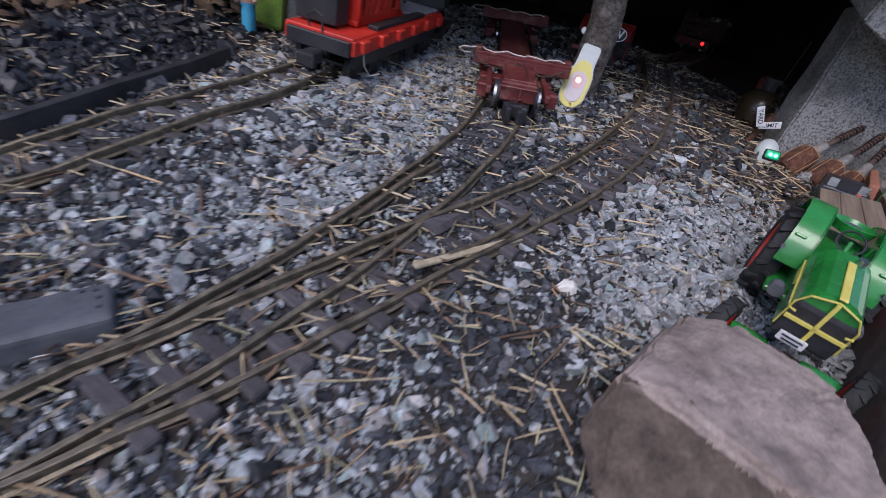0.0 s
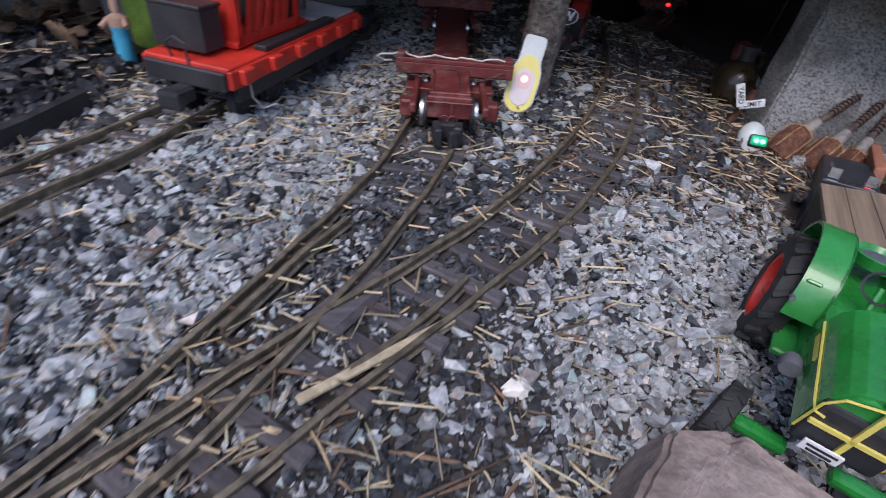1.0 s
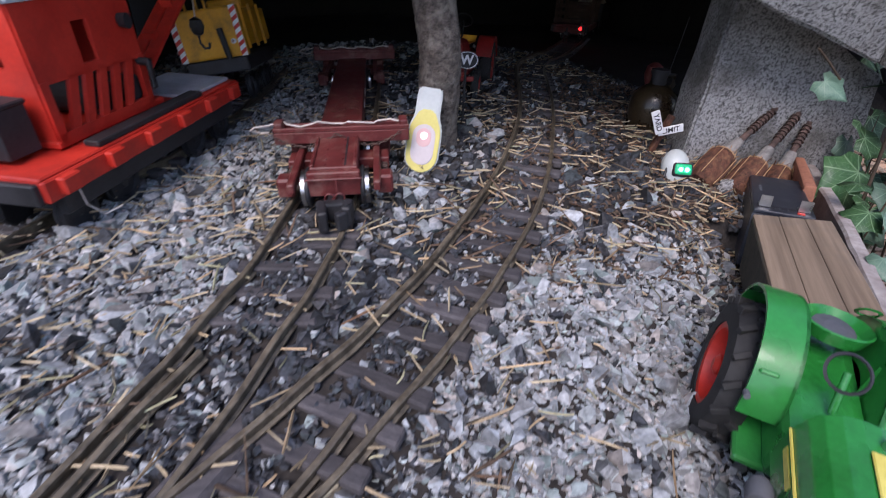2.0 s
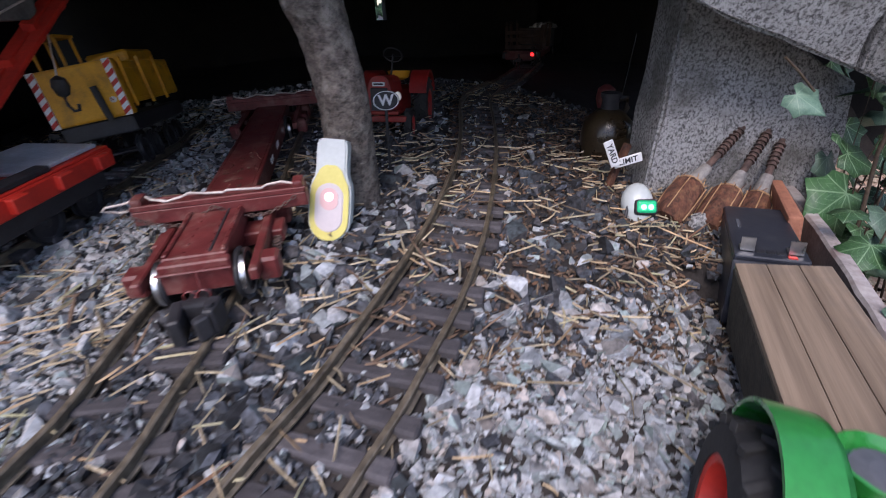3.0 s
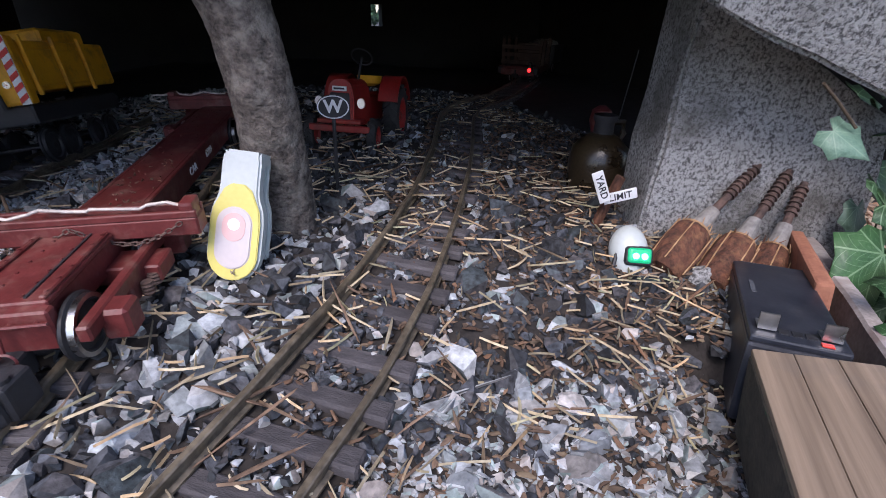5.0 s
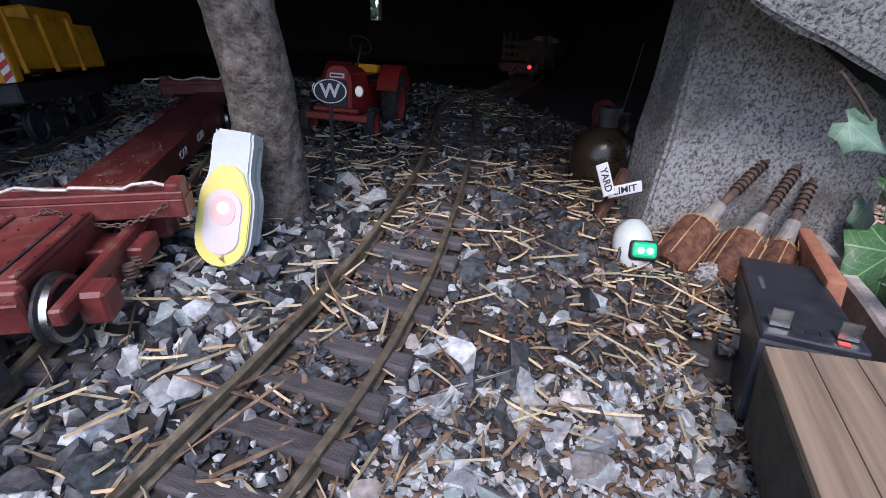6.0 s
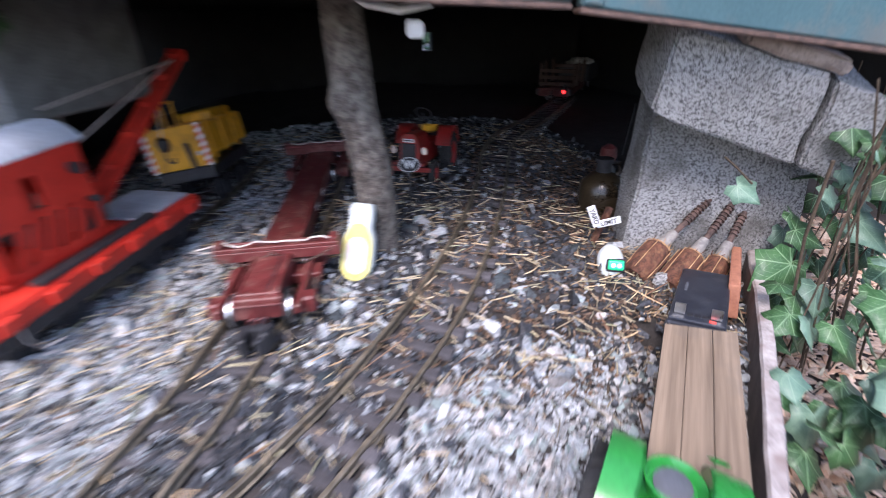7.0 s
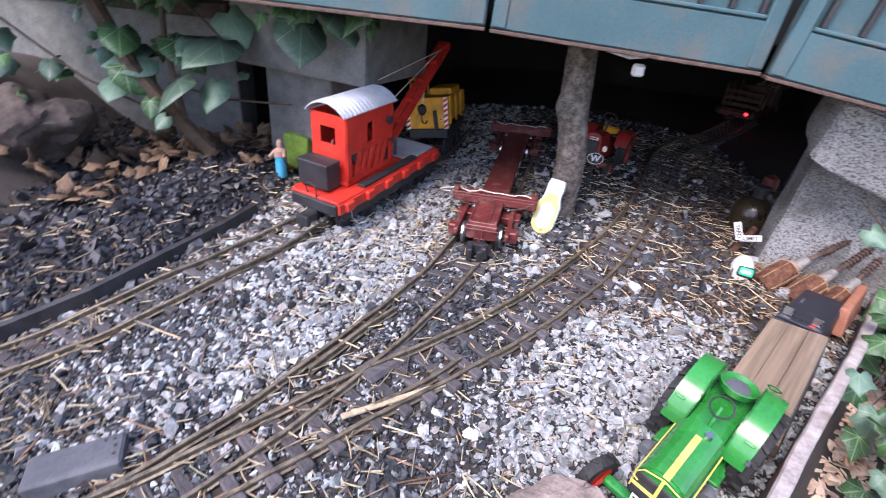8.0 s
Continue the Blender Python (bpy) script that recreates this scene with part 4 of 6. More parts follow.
for yb in (0.067, 0.378):
    bol = part("bolster", box((0.122, 0.014, 0.011), (0.004, yb, 0.039), 0.001), MAROON, flat)
    for e in (-1, 1):
        part("bolster_lip", box((0.122, 0.003, 0.004), (0.004, yb + e * 0.0055, 0.0462), 0.0006), MAROON, bol)
        part("stake_foot", box((0.008, 0.013, 0.012), (0.004 + e * 0.056, yb, 0.047), 0.002, seg=2), MAROON, bol)
    pts = [(-0.06 + 0.009 * k + 0.003 * math.sin(k * 2.1), yb + 0.003 * math.sin(k * 1.3), 0.0495 + 0.0018 * math.sin(k * 1.7)) for k in range(14)]
    part("string", tube(pts, 0.0009, bm=tube([(-0.06, yb, 0.049), (-0.072, yb - 0.006, 0.05), (-0.077, yb - 0.002, 0.046), (-0.07, yb + 0.004, 0.041), (-0.062, yb, 0.043)], 0.0009)), ROPE, bol, "pale string tied along the bolster")
    bogie = part("bogie_bolster", box((0.09, 0.02, 0.01), (0, yb - 0.012, 0.02), 0.001), MAROON, flat)
    for e in (-1, 1):
        part("side_frame", box((0.006, 0.1, 0.008), (e * 0.034, yb - 0.026, 0.026), 0.001, bm=box((0.005, 0.03, 0.012), (e * 0.034, yb - 0.022, 0.018), 0.001)), MAROON, bogie)
        for dy in (-0.058, 0.016):
            part("journal_box", box((0.013, 0.014, 0.016), (e * 0.0405, yb + dy, 0.021), 0.0018), MAROON, bogie)
        for k in range(3):
            part("spring", lathe([(0.003, 0), (0.0035, 0.001), (0.0028, 0.002), (0.0035, 0.003), (0.0028, 0.004), (0.0035, 0.005), (0.0028, 0.006), (0.003, 0.007)], seg=10, m=Matrix.Translation((e * 0.0405, yb - 0.03 + 0.009 * k, 0.014))), RUST, bogie)
    for dy in (-0.058, 0.016):
        wheelset(flat, (0, yb + dy, 0.0185), 0.0145, 0.046)
words("CAR", 0.009, WHITE, Matrix.Translation((0.0208, 0.19, 0.026)) @ Matrix.Rotation(radians(90), 4, "Z") @ Matrix.Rotation(radians(90), 4, "X"), parent=flat)
words("6500", 0.009, WHITE, Matrix.Translation((0.0208, 0.235, 0.026)) @ Matrix.Rotation(radians(90), 4, "Z") @ Matrix.Rotation(radians(90), 4, "X"), parent=flat)


def chain(points, parent, r=0.0016):
    for k, (a, b) in enumerate(zip(points, points[1:])):
        a, b = Vector(a), Vector(b)
        bm = bmesh.new()
        ring = [Vector((0.75 * r * math.cos(t), 0, 1.35 * r * math.sin(t))) for t in [2 * math.pi * i / 8 for i in range(9)]]
        own = tube([tuple(p) for p in ring], 0.00045, seg=4)
        own.transform(Matrix.Translation((a + b) / 2) @ (b - a).to_track_quat("Z", "Y").to_matrix().to_4x4() @ Matrix.Rotation(radians(90 * (k % 2)), 4, "Z"))
        part("chain_link", own, RUST, parent)


# stake wagon: local y runs on into the cave, away from its tail lamp
chain([(-0.058 + 0.0032 * k, 0.058, 0.043 - 0.011 * math.sin(math.pi * (k % 18) / 18)) for k in range(37)], flat)
WAGON = Matrix.Translation((0.86, 1.53, height(0.86, 1.53) + 0.002)) @ Matrix.Rotation(radians(-37), 4, "Z")
wagon = thing("stake_wagon", WAGON, "oxide red model flat wagon with brown timber stakes and end rails", "flat wagon")
part("deck", box((0.094, 0.21, 0.008), (0, 0.105, 0.036), 0.001), MAROON, wagon)
for k in range(3):
    part("deck_plank", box((0.094, 0.008, 0.0025), (0, 0.006 + 0.0095 * k, 0.041), 0.0006), MAROON, wagon)
for e in (-1, 1):
    part("side_sill", box((0.005, 0.21, 0.012), (e * 0.0455, 0.105, 0.031), 0.001), MAROON, wagon)
    part("corner_plate", box((0.012, 0.012, 0.015), (e * 0.0425, 0.003, 0.0325), 0.001), BLACK, wagon)
    for y in (0.036, 0.096, 0.186):
        s = part("stake", box((0.0085, 0.007, 0.078), (e * 0.044, y, 0.062), 0.0008, m=Matrix.Rotation(radians(3 * e), 4, "Y")), STAKE, wagon)
        part("eye_bolt", lathe([(0.0022, 0), (0.0034, 0.0006), (0.0034, 0.0014), (0.0022, 0.002)], seg=10, loop=True, m=Matrix.Translation((e * 0.046, y - 0.001, 0.1045)) @ Matrix.Rotation(radians(90), 4, "X")), RUST, s, "small rusty screw eye")
for y, zs in ((0.031, (0.05, 0.067, 0.084)), (0.191, (0.05, 0.067, 0.084))):
    for z in zs:
        part("end_rail", box((0.098, 0.003, 0.0095), (0, y, z), 0.0007), STAKE, wagon)
part("headstock", box((0.08, 0.007, 0.015), (0, -0.002, 0.03), 0.001), MAROON, wagon)
part("coupler", box((0.014, 0.014, 0.008), (-0.004, -0.01, 0.022), 0.001, bm=rod((-0.004, -0.01, 0.024), (-0.004, -0.01, 0.036), 0.0025)), BLACK, wagon)
part("coupling_link", tube([(-0.008, -0.014, 0.022), (-0.008, -0.019, 0.002), (-0.0, -0.019, 0.001), (0.0, -0.014, 0.022), (-0.008, -0.0145, 0.0222)], 0.0013), MAROON, wagon, "red coupling link hanging down")
lamp = part("tail_lamp", box((0.015, 0.013, 0.012), (0.03, -0.008, 0.036), 0.002, seg=2, bm=lathe([(0.0075, 0.0), (0.0075, 0.003), (0.005, 0.006), (0.005, 0.009), (0.003, 0.011), (0.001, 0.012)], seg=16, m=Matrix.Translation((0.03, -0.007, 0.042)))), BLACK, wagon, "black tail lamp", True)
part("lens", lathe([(0.0045, 0), (0.004, 0.002), (0.002, 0.0032)], seg=16, m=Matrix.Translation((0.03, -0.0145, 0.036)) @ Matrix.Rotation(radians(90), 4, "X")), GLOW_RED, lamp, "lit red lens", True)
for y in (0.045, 0.165):
    wheelset(wagon, (0, y, 0.0165), 0.0115, 0.046)
    for e in (-1, 1):
        part("axle_guard", box((0.004, 0.018, 0.018), (e * 0.033, y, 0.021), 0.001), BLACK, wagon)
chain([(0.046 - 0.0046 * k, 0.186 - 0.0, 0.1 - 0.03 * math.sin(math.pi * k / 20)) for k in range(21)], wagon)

# open wagon with the white load, ahead of it
coalw = thing("open_wagon", WAGON @ Matrix.Translation((0.006, 0.25, 0)) @ Matrix.Rotation(radians(-3), 4, "Z"), "black model open wagon heaped with white lumps", "open wagon")
for e in (-1, 1):
    part("side_wall", box((0.004, 0.15, 0.045), (e * 0.045, 0.075, 0.062), 0.0008), BLACK, coalw)
    part("end_wall", box((0.09, 0.004, 0.045), (0, 0.075 + e * 0.075, 0.062), 0.0008), BLACK, coalw)
    part("brace", box((0.05, 0.003, 0.004), (e * 0.022, -0.003, 0.062), m=Matrix.Rotation(radians(40 * e), 4, "Y")), BLACK, coalw)
part("floor", box((0.09, 0.15, 0.006), (0, 0.075, 0.038)), BLACK, coalw)
bm = bmesh.new()
bmesh.ops.create_grid(bm, x_segments=26, y_segments=40, size=0.5)
for v in bm.verts:
    x, y = v.co.x, v.co.y
    v.co = Vector((x * 0.084, 0.075 + y * 0.142, 0.074 + 0.02 * (1 - (2 * x) ** 4) * (1 - (2 * y) ** 4) + 0.009 * noise.noise((x * 9, y * 14, 1))))
part("load", bm, CHALK, coalw, "heaped white lumps", True)
for y in (0.03, 0.12):
    wheelset(coalw, (0, y, 0.0165), 0.0115, 0.046)


def tyre(parent, at, axis_m, r, w, rim_mat, lugs, name="wheel"):
    """A farm wheel about local x: rim disc, tyre and angled lugs."""
    m = Matrix.Translation(at) @ axis_m @ Matrix.Rotation(math.pi / 2, 4, "Y")
    wh = part(name, lathe([(0.12 * r, -0.1 * w), (0.5 * r, -0.08 * w), (0.56 * r, 0.42 * w), (0.66 * r, 0.46 * w), (0.66 * r, -0.46 * w), (0.56 * r, -0.46 * w), (0.5 * r, -0.2 * w), (0.12 * r, -0.25 * w)], m=m), rim_mat, parent, "red pressed wheel disc", True)
    part("tyre", lathe([(0.64 * r, -0.5 * w), (0.8 * r, -0.54 * w), (0.95 * r, -0.46 * w), (r, -0.2 * w), (r, 0.2 * w), (0.95 * r, 0.46 * w), (0.8 * r, 0.54 * w), (0.64 * r, 0.5 * w)], m=m, seg=32, loop=True), TYRE, wh, "black rubber tyre", True)
    hub = part("hub", lathe([(0.16 * r, -0.3 * w), (0.16 * r, 0.3 * w), (0.08 * r, 0.42 * w)], m=m, seg=12), rim_mat, wh)
    bm = bmesh.new()
    for k in range(lugs):
        for e in (-1, 1):
            a = 2 * math.pi * (k + 0.25 * (e + 1)) / lugs
            own = box((0.11 * r, 0.09 * r, 0.52 * w), bevel=0.008 * r, m=Matrix.Rotation(radians(32 * e), 4, "X"))
            own.transform(m @ Matrix.Rotation(a, 4, "Z") @ Matrix.Translation((r * 1.0, 0, e * 0.26 * w)))
            join(bm, own)
    part("tread", bm, TYRE, wh)
    return wh


def sheet_arc(r, x0, x1, a0, a1, th, m, n=18):
    """A curved sheet round the x axis, from angle a0 to a1."""
    prof = []
    for k in range(n + 1):
        a = radians(a0 + (a1 - a0) * k / n)
        prof.append((math.cos(a), math.sin(a)))
    bm = bmesh.new()
    rows = [[bm.verts.new((x, rr * c, rr * s)) for c, s in prof] for x, rr in ((x0, r), (x1, r), (x1, r - th), (x0, r - th))]
    for i in range(4):
        a, b = rows[i], rows[(i + 1) % 4]
        for k in range(n):
            bm.faces.new((a[k], a[k + 1], b[k + 1], b[k]))
    for k in (0, n):
        bm.faces.new([row[k] for row in rows])
    bmesh.ops.recalc_face_normals(bm, faces=bm.faces[:])
    bm.transform(m)
    return bm


# green toy tractor: local y points ahead, x to its right
GT = Matrix.Translation((0.4015, 0.413, -0.002)) @ Matrix.Rotation(radians(138), 4, "Z") @ Matrix.Rotation(radians(-8.2), 4, "X") @ Matrix.Rotation(radians(-4.2), 4, "Y") @ Matrix.Scale(1.06, 4)
gt = thing("toy_tractor", GT, "glossy green toy tractor with yellow trim and red wheel discs", "toy tractor", "toy tractors")
for e in (-1, 1):
    tyre(gt, (e * 0.028, 0, 0.0195), Matrix.Scale(e, 4, (1, 0, 0)), 0.0325, 0.0145, RED, 16, "rear_wheel")
    f = part("fender", sheet_arc(0.0375, e * 0.0135, e * 0.0292, 12, 172, 0.0016, Matrix.Translation((0, 0, 0.0265))), GREEN, gt, "rounded green fender", True)
    part("fender_side", sheet_arc(0.0375, e * 0.0135, e * 0.0149, 12, 172, 0.02, Matrix.Translation((0, 0, 0.0265))), GREEN, f)
    part("fender_handle", box((0.007, 0.002, 0.002), (e * 0.024, 0.028, 0.052), 0.0007), GREEN, f)
    part("fender_lamp", rod((e * 0.029, 0.034, 0.044), (e * 0.029, 0.0375, 0.045), 0.0013, seg=12), GREYBOX, f)
    tyre(gt, (e * 0.036, 0.099, 0.013), Matrix.Rotation(radians(-14), 4, "Z") @ Matrix.Scale(e, 4, (1, 0, 0)), 0.0175, 0.0085, RED, 14, "front_wheel")
    part("front_beam", box((0.022, 0.008, 0.006), (e * 0.0195, 0.097, 0.0145), 0.0025, seg=2), GREEN, gt)
    part("side_step", box((0.014, 0.034, 0.004), (e * 0.017, 0.03, 0.018), 0.001), GREEN, gt)
part("rear_axle", rod((-0.025, 0, 0.0195), (0.025, 0, 0.0195), 0.006), GREEN, gt)
part("gearbox", box((0.028, 0.075, 0.026), (0, 0.012, 0.03), 0.005, seg=2), GREEN, gt)
part("engine_block", box((0.022, 0.045, 0.022), (0, 0.062, 0.03), 0.004, seg=2), GREEN, gt)
prof = [(-0.0158, 0.03), (-0.0158, 0.048), (-0.0152, 0.054), (-0.0132, 0.059), (-0.0095, 0.0626), (-0.005, 0.0646), (0, 0.0652), (0.005, 0.0646), (0.0095, 0.0626), (0.0132, 0.059), (0.0152, 0.054), (0.0158, 0.048), (0.0158, 0.03)]
hood = part("hood", prism(prof, 0.055, m=Matrix.Translation((0, 0.0735, 0)), bevel=0.002), GREEN, gt, "glossy green rounded hood", True)
part("grille", box((0.03, 0.006, 0.026), (0, 0.0998, 0.042), 0.0025, seg=2), BLACK, gt, "black radiator grille")
for e in (-1, 1):
    part("yellow_line", tube([(e * 0.016, 0.048, 0.0485), (e * 0.016, 0.098, 0.0485), (e * 0.0154, 0.1025, 0.0485), (e * 0.012, 0.1035, 0.0485)], 0.0006), TRIM, hood)
    part("grille_trim", tube([(e * 0.0156, 0.1002, 0.034), (e * 0.0152, 0.1017, 0.053), (e * 0.0115, 0.1022, 0.06), (0, 0.1024, 0.0638)], 0.0006), TRIM, hood)
    part("lettering_bar", box((0.0006, 0.016, 0.003), (e * 0.0161, 0.062, 0.0445)), TRIM, hood)
    part("head_lamp", lathe([(0.0045, 0), (0.0045, 0.006), (0.003, 0.009)], seg=14, m=Matrix.Translation((e * 0.021, 0.074, 0.036)) @ Matrix.Rotation(radians(90), 4, "X")), GREYBOX, gt, "grey round lamp", True)
part("yellow_stripe", box((0.0042, 0.042, 0.0012), (0, 0.081, 0.0657), 0.0004), TRIM, hood)
part("grille_bar", box((0.002, 0.0015, 0.03), (0, 0.1034, 0.048), bm=box((0.03, 0.0015, 0.002), (0, 0.1034, 0.044))), TRIM, hood)
part("number_plate", box((0.014, 0.001, 0.006), (0.004, 0.1047, 0.032)), WHITE, gt, "small white plate with dark bars")
part("plate_bar", box((0.011, 0.0006, 0.001), (0.004, 0.1054, 0.0333), bm=box((0.009, 0.0006, 0.001), (0.004, 0.1054, 0.0307))), BLACK, gt)
part("filler_cap", rod((-0.004, 0.056, 0.065), (-0.004, 0.056, 0.0685), 0.0026), CHROME, gt)
seat = part("seat", lathe([(0.004, 0.0), (0.0115, 0.002), (0.0135, 0.008), (0.0128, 0.0085), (0.0105, 0.0035), (0.002, 0.002)], seg=20, m=Matrix.Translation((0, -0.008, 0.05)) @ Matrix.Rotation(radians(12), 4, "X")), GREEN, gt, "green bucket seat", True)
part("seat_pad", lathe([(0.008, 0), (0.0085, 0.002), (0.004, 0.003)], seg=16, m=Matrix.Translation((0, -0.009, 0.0525))), GREYBOX, seat, "worn grey seat pad")
part("steering_wheel", lathe([(0.0072, 0), (0.0082, 0.0006), (0.0072, 0.0012), (0.0068, 0.0006)], seg=20, loop=True, m=Matrix.Translation((0, 0.02, 0.058)) @ Matrix.Rotation(radians(-40), 4, "X")), BLACK, gt, "black steering wheel", True)
part("steering_column", rod((0, 0.03, 0.045), (0, 0.02, 0.0585), 0.0014), GREEN, gt)
for x, y in ((0.011, 0.012), (-0.011, 0.014), (0.015, 0.024), (-0.016, 0.026)):
    part("lever", rod((x, y, 0.035), (x * 1.25, y - 0.006, 0.056), 0.0009, seg=6), GREEN, gt)
part("hitch_ring", lathe([(0.004, 0), (0.0052, 0.0006), (0.004, 0.0012), (0.0034, 0.0006)], seg=14, loop=True, m=Matrix.Translation((-0.018, -0.033, 0.05)) @ Matrix.Rotation(radians(60), 4, "X")), GREEN, gt)

# red toy tractor in the dark, facing out
rt = thing("toy_tractor", Matrix.Translation((0.3732, 0.922, 0.0455)) @ Matrix.Rotation(radians(150.6), 4, "Z") @ Matrix.Rotation(radians(5), 4, "X") @ Matrix.Diagonal((0.895, 0.8, 1.1, 1)), "red toy tractor with chrome lamps standing in the dark", "toy tractor", "toy tractors")
prof = [(-0.015, 0.026), (-0.0155, 0.045), (-0.013, 0.058), (-0.007, 0.063), (0.007, 0.063), (0.013, 0.058), (0.0155, 0.045), (0.015, 0.026)]
h2 = part("hood", prism(prof, 0.06, m=Matrix.Translation((0, 0.0, 0)), bevel=0.0015), DEEP_RED, rt, "", True)
part("grille", box((0.022, 0.003, 0.024), (0, 0.031, 0.04), 0.001), BLACK, rt)
part("name_plate", box((0.016, 0.002, 0.004), (0, 0.0315, 0.0555), 0.0005), WHITE, h2, "small pale plate with a dark bar")
part("plate_bar", box((0.012, 0.0008, 0.0015), (0, 0.0328, 0.0555)), BLACK, h2)
part("bumper", box((0.07, 0.006, 0.006), (0, 0.034, 0.022), 0.001, bm=box((0.05, 0.02, 0.004), (0, 0.027, 0.028), 0.001)), DEEP_RED, rt)
part("gearbox", box((0.024, 0.07, 0.03), (0, -0.06, 0.036), 0.004), DEEP_RED, rt)
part("seat", lathe([(0.006, 0), (0.014, 0.003), (0.016, 0.01), (0.013, 0.005), (0.002, 0.003)], seg=18, m=Matrix.Translation((0, -0.075, 0.056))), YELLOW, rt, "yellow seat", True)
part("steering_wheel", lathe([(0.012, 0), (0.0135, 0.0008), (0.012, 0.0016), (0.0112, 0.0008)], seg=20, loop=True, m=Matrix.Translation((0, -0.045, 0.082)) @ Matrix.Rotation(radians(35), 4, "X")), BLACK, rt, "", True)
part("steering_column", rod((0, -0.03, 0.06), (0, -0.045, 0.082), 0.0014), BLACK, rt)
for e in (-1, 1):
    part("head_lamp", lathe([(0.0035, -0.003), (0.0048, 0.0), (0.0042, 0.002)], seg=14, m=Matrix.Translation((e * 0.024, 0.03, 0.044)) @ Matrix.Rotation(radians(-90), 4, "X")), CHROME, rt, "round chrome lamp", True)
    tyre(rt, (e * 0.036, 0.022, 0.0155), Matrix.Scale(e, 4, (1, 0, 0)), 0.0155, 0.01, DEEP_RED, 12, "front_wheel")
    tyre(rt, (e * 0.036, -0.07, 0.029), Matrix.Scale(e, 4, (1, 0, 0)), 0.029, 0.018, DEEP_RED, 16, "rear_wheel")
    part("fender", sheet_arc(0.035, e * 0.022, e * 0.046, 20, 160, 0.0016, Matrix.Translation((0, -0.07, 0.032))), DEEP_RED, rt, "", True)

# ---- signs, clip light, frog light, figure, jug, logs ----
ws = thing("whistle_sign", Matrix.Translation((0.3445, 0.787, 0.041)), "black oval sign with a white letter on a thin post", "sign")
part("post", rod((0, 0, -0.01), (0.0005, 0, 0.062), 0.0014, seg=10), BLACK, ws)
FACE = Matrix.Translation((0.0005, -0.002, 0.07)) @ Matrix.Rotation(radians(-8), 4, "Z")
plate = part("plate", lathe([(0.0118, 0), (0.0118, 0.0016)], seg=36, m=FACE @ Matrix.Rotation(radians(90), 4, "X") @ Matrix.Diagonal((1, 0.72, 1, 1))), BLACK, ws)
part("rim", lathe([(0.0104, 0.0017), (0.0113, 0.0017), (0.0113, 0.0021), (0.0104, 0.0021)], seg=36, loop=True, m=FACE @ Matrix.Rotation(radians(90), 4, "X") @ Matrix.Diagonal((1, 0.72, 1, 1))), WHITE, plate)
words("W", 0.0125, WHITE, FACE @ Matrix.Translation((0, -0.002, 0)) @ Matrix.Rotation(radians(90), 4, "X"), parent=plate, bold=0.0004)

yl = thing("yard_limit_sign", Matrix.Translation((0.536, 0.708, -0.001)) @ Matrix.Scale(1.18, 4), "two white sign blades with black capitals on a leaning wooden stick", "sign")
part("stick", box((0.006, 0.005, 0.07), (0.0, 0.007, 0.025), 0.001, m=Matrix.Rotation(radians(22), 4, "Y")), LOG, yl, "raw wooden stick")
for text, x, z, a in (("YARD", -0.0085, 0.0545, -66), ("LIMIT", 0.007, 0.0475, 17)):
    m = Matrix.Translation((x, -0.003, z)) @ Matrix.Rotation(radians(-20), 4, "Z") @ Matrix.Rotation(radians(-a), 4, "Y")
    b = part("blade", box((0.021, 0.0012, 0.0072), bevel=0.0005, m=m), WHITE, yl)
    words(text, 0.006, BLACK, m @ Matrix.Translation((0, -0.0008, 0)) @ Matrix.Rotation(radians(90), 4, "X"), parent=b, bold=0.00008, depth=0.0001)


def oval(w, h, n=20):
    """A rounded-end upright outline of that width and height about 0."""
    r = w / 2
    return [(r * math.cos(a), (h / 2 - r) + r * math.sin(a)) for a in [math.pi * k / n for k in range(n + 1)]] + [(-r * math.cos(a), -(h / 2 - r) - r * math.sin(a)) for a in [math.pi * k / n for k in range(n + 1)]]


clip = thing("clip_light", Matrix.Translation((0.2735, 0.68, 0.0345)) @ Matrix.Rotation(radians(-18), 4, "Z") @ Matrix.Rotation(radians(-20), 4, "X") @ Matrix.Rotation(radians(6), 4, "Y"), "pale clip-on safety light with yellow rim, lit, beside the tree", "clip light")
outline = [(0.0148 * math.cos(a), 0.0155 + 0.0155 * math.sin(a)) for a in [math.pi + math.pi * k / 16 for k in range(17)]] + [(0.0148, 0.033), (0.0138, 0.041), (0.0112, 0.047), (0.0106, 0.052), (0.0106, 0.0665), (0.0098, 0.0705), (-0.0098, 0.0705), (-0.0106, 0.0665), (-0.0106, 0.052), (-0.0112, 0.047), (-0.0138, 0.041), (-0.0148, 0.033)]
part("body", prism(outline, 0.0075, m=Matrix.Translation((0, 0.0, 0)), bevel=0.0012), SILICONE, clip, "milky translucent case", True)
part("clip_strap", prism([(x * 0.96, z) for x, z in outline if z > 0.012], 0.004, m=Matrix.Translation((0, 0.0115, 0.0)), bevel=0.001), SILICONE, clip, "", True)
part("clip_bend", prism([(-0.0102, 0.064), (0.0102, 0.064), (0.0102, 0.0702), (0.0095, 0.0722), (-0.0095, 0.0722), (-0.0102, 0.0702)], 0.0165, m=Matrix.Translation((0, 0.005, 0)), bevel=0.0016), SILICONE, clip, "", True)
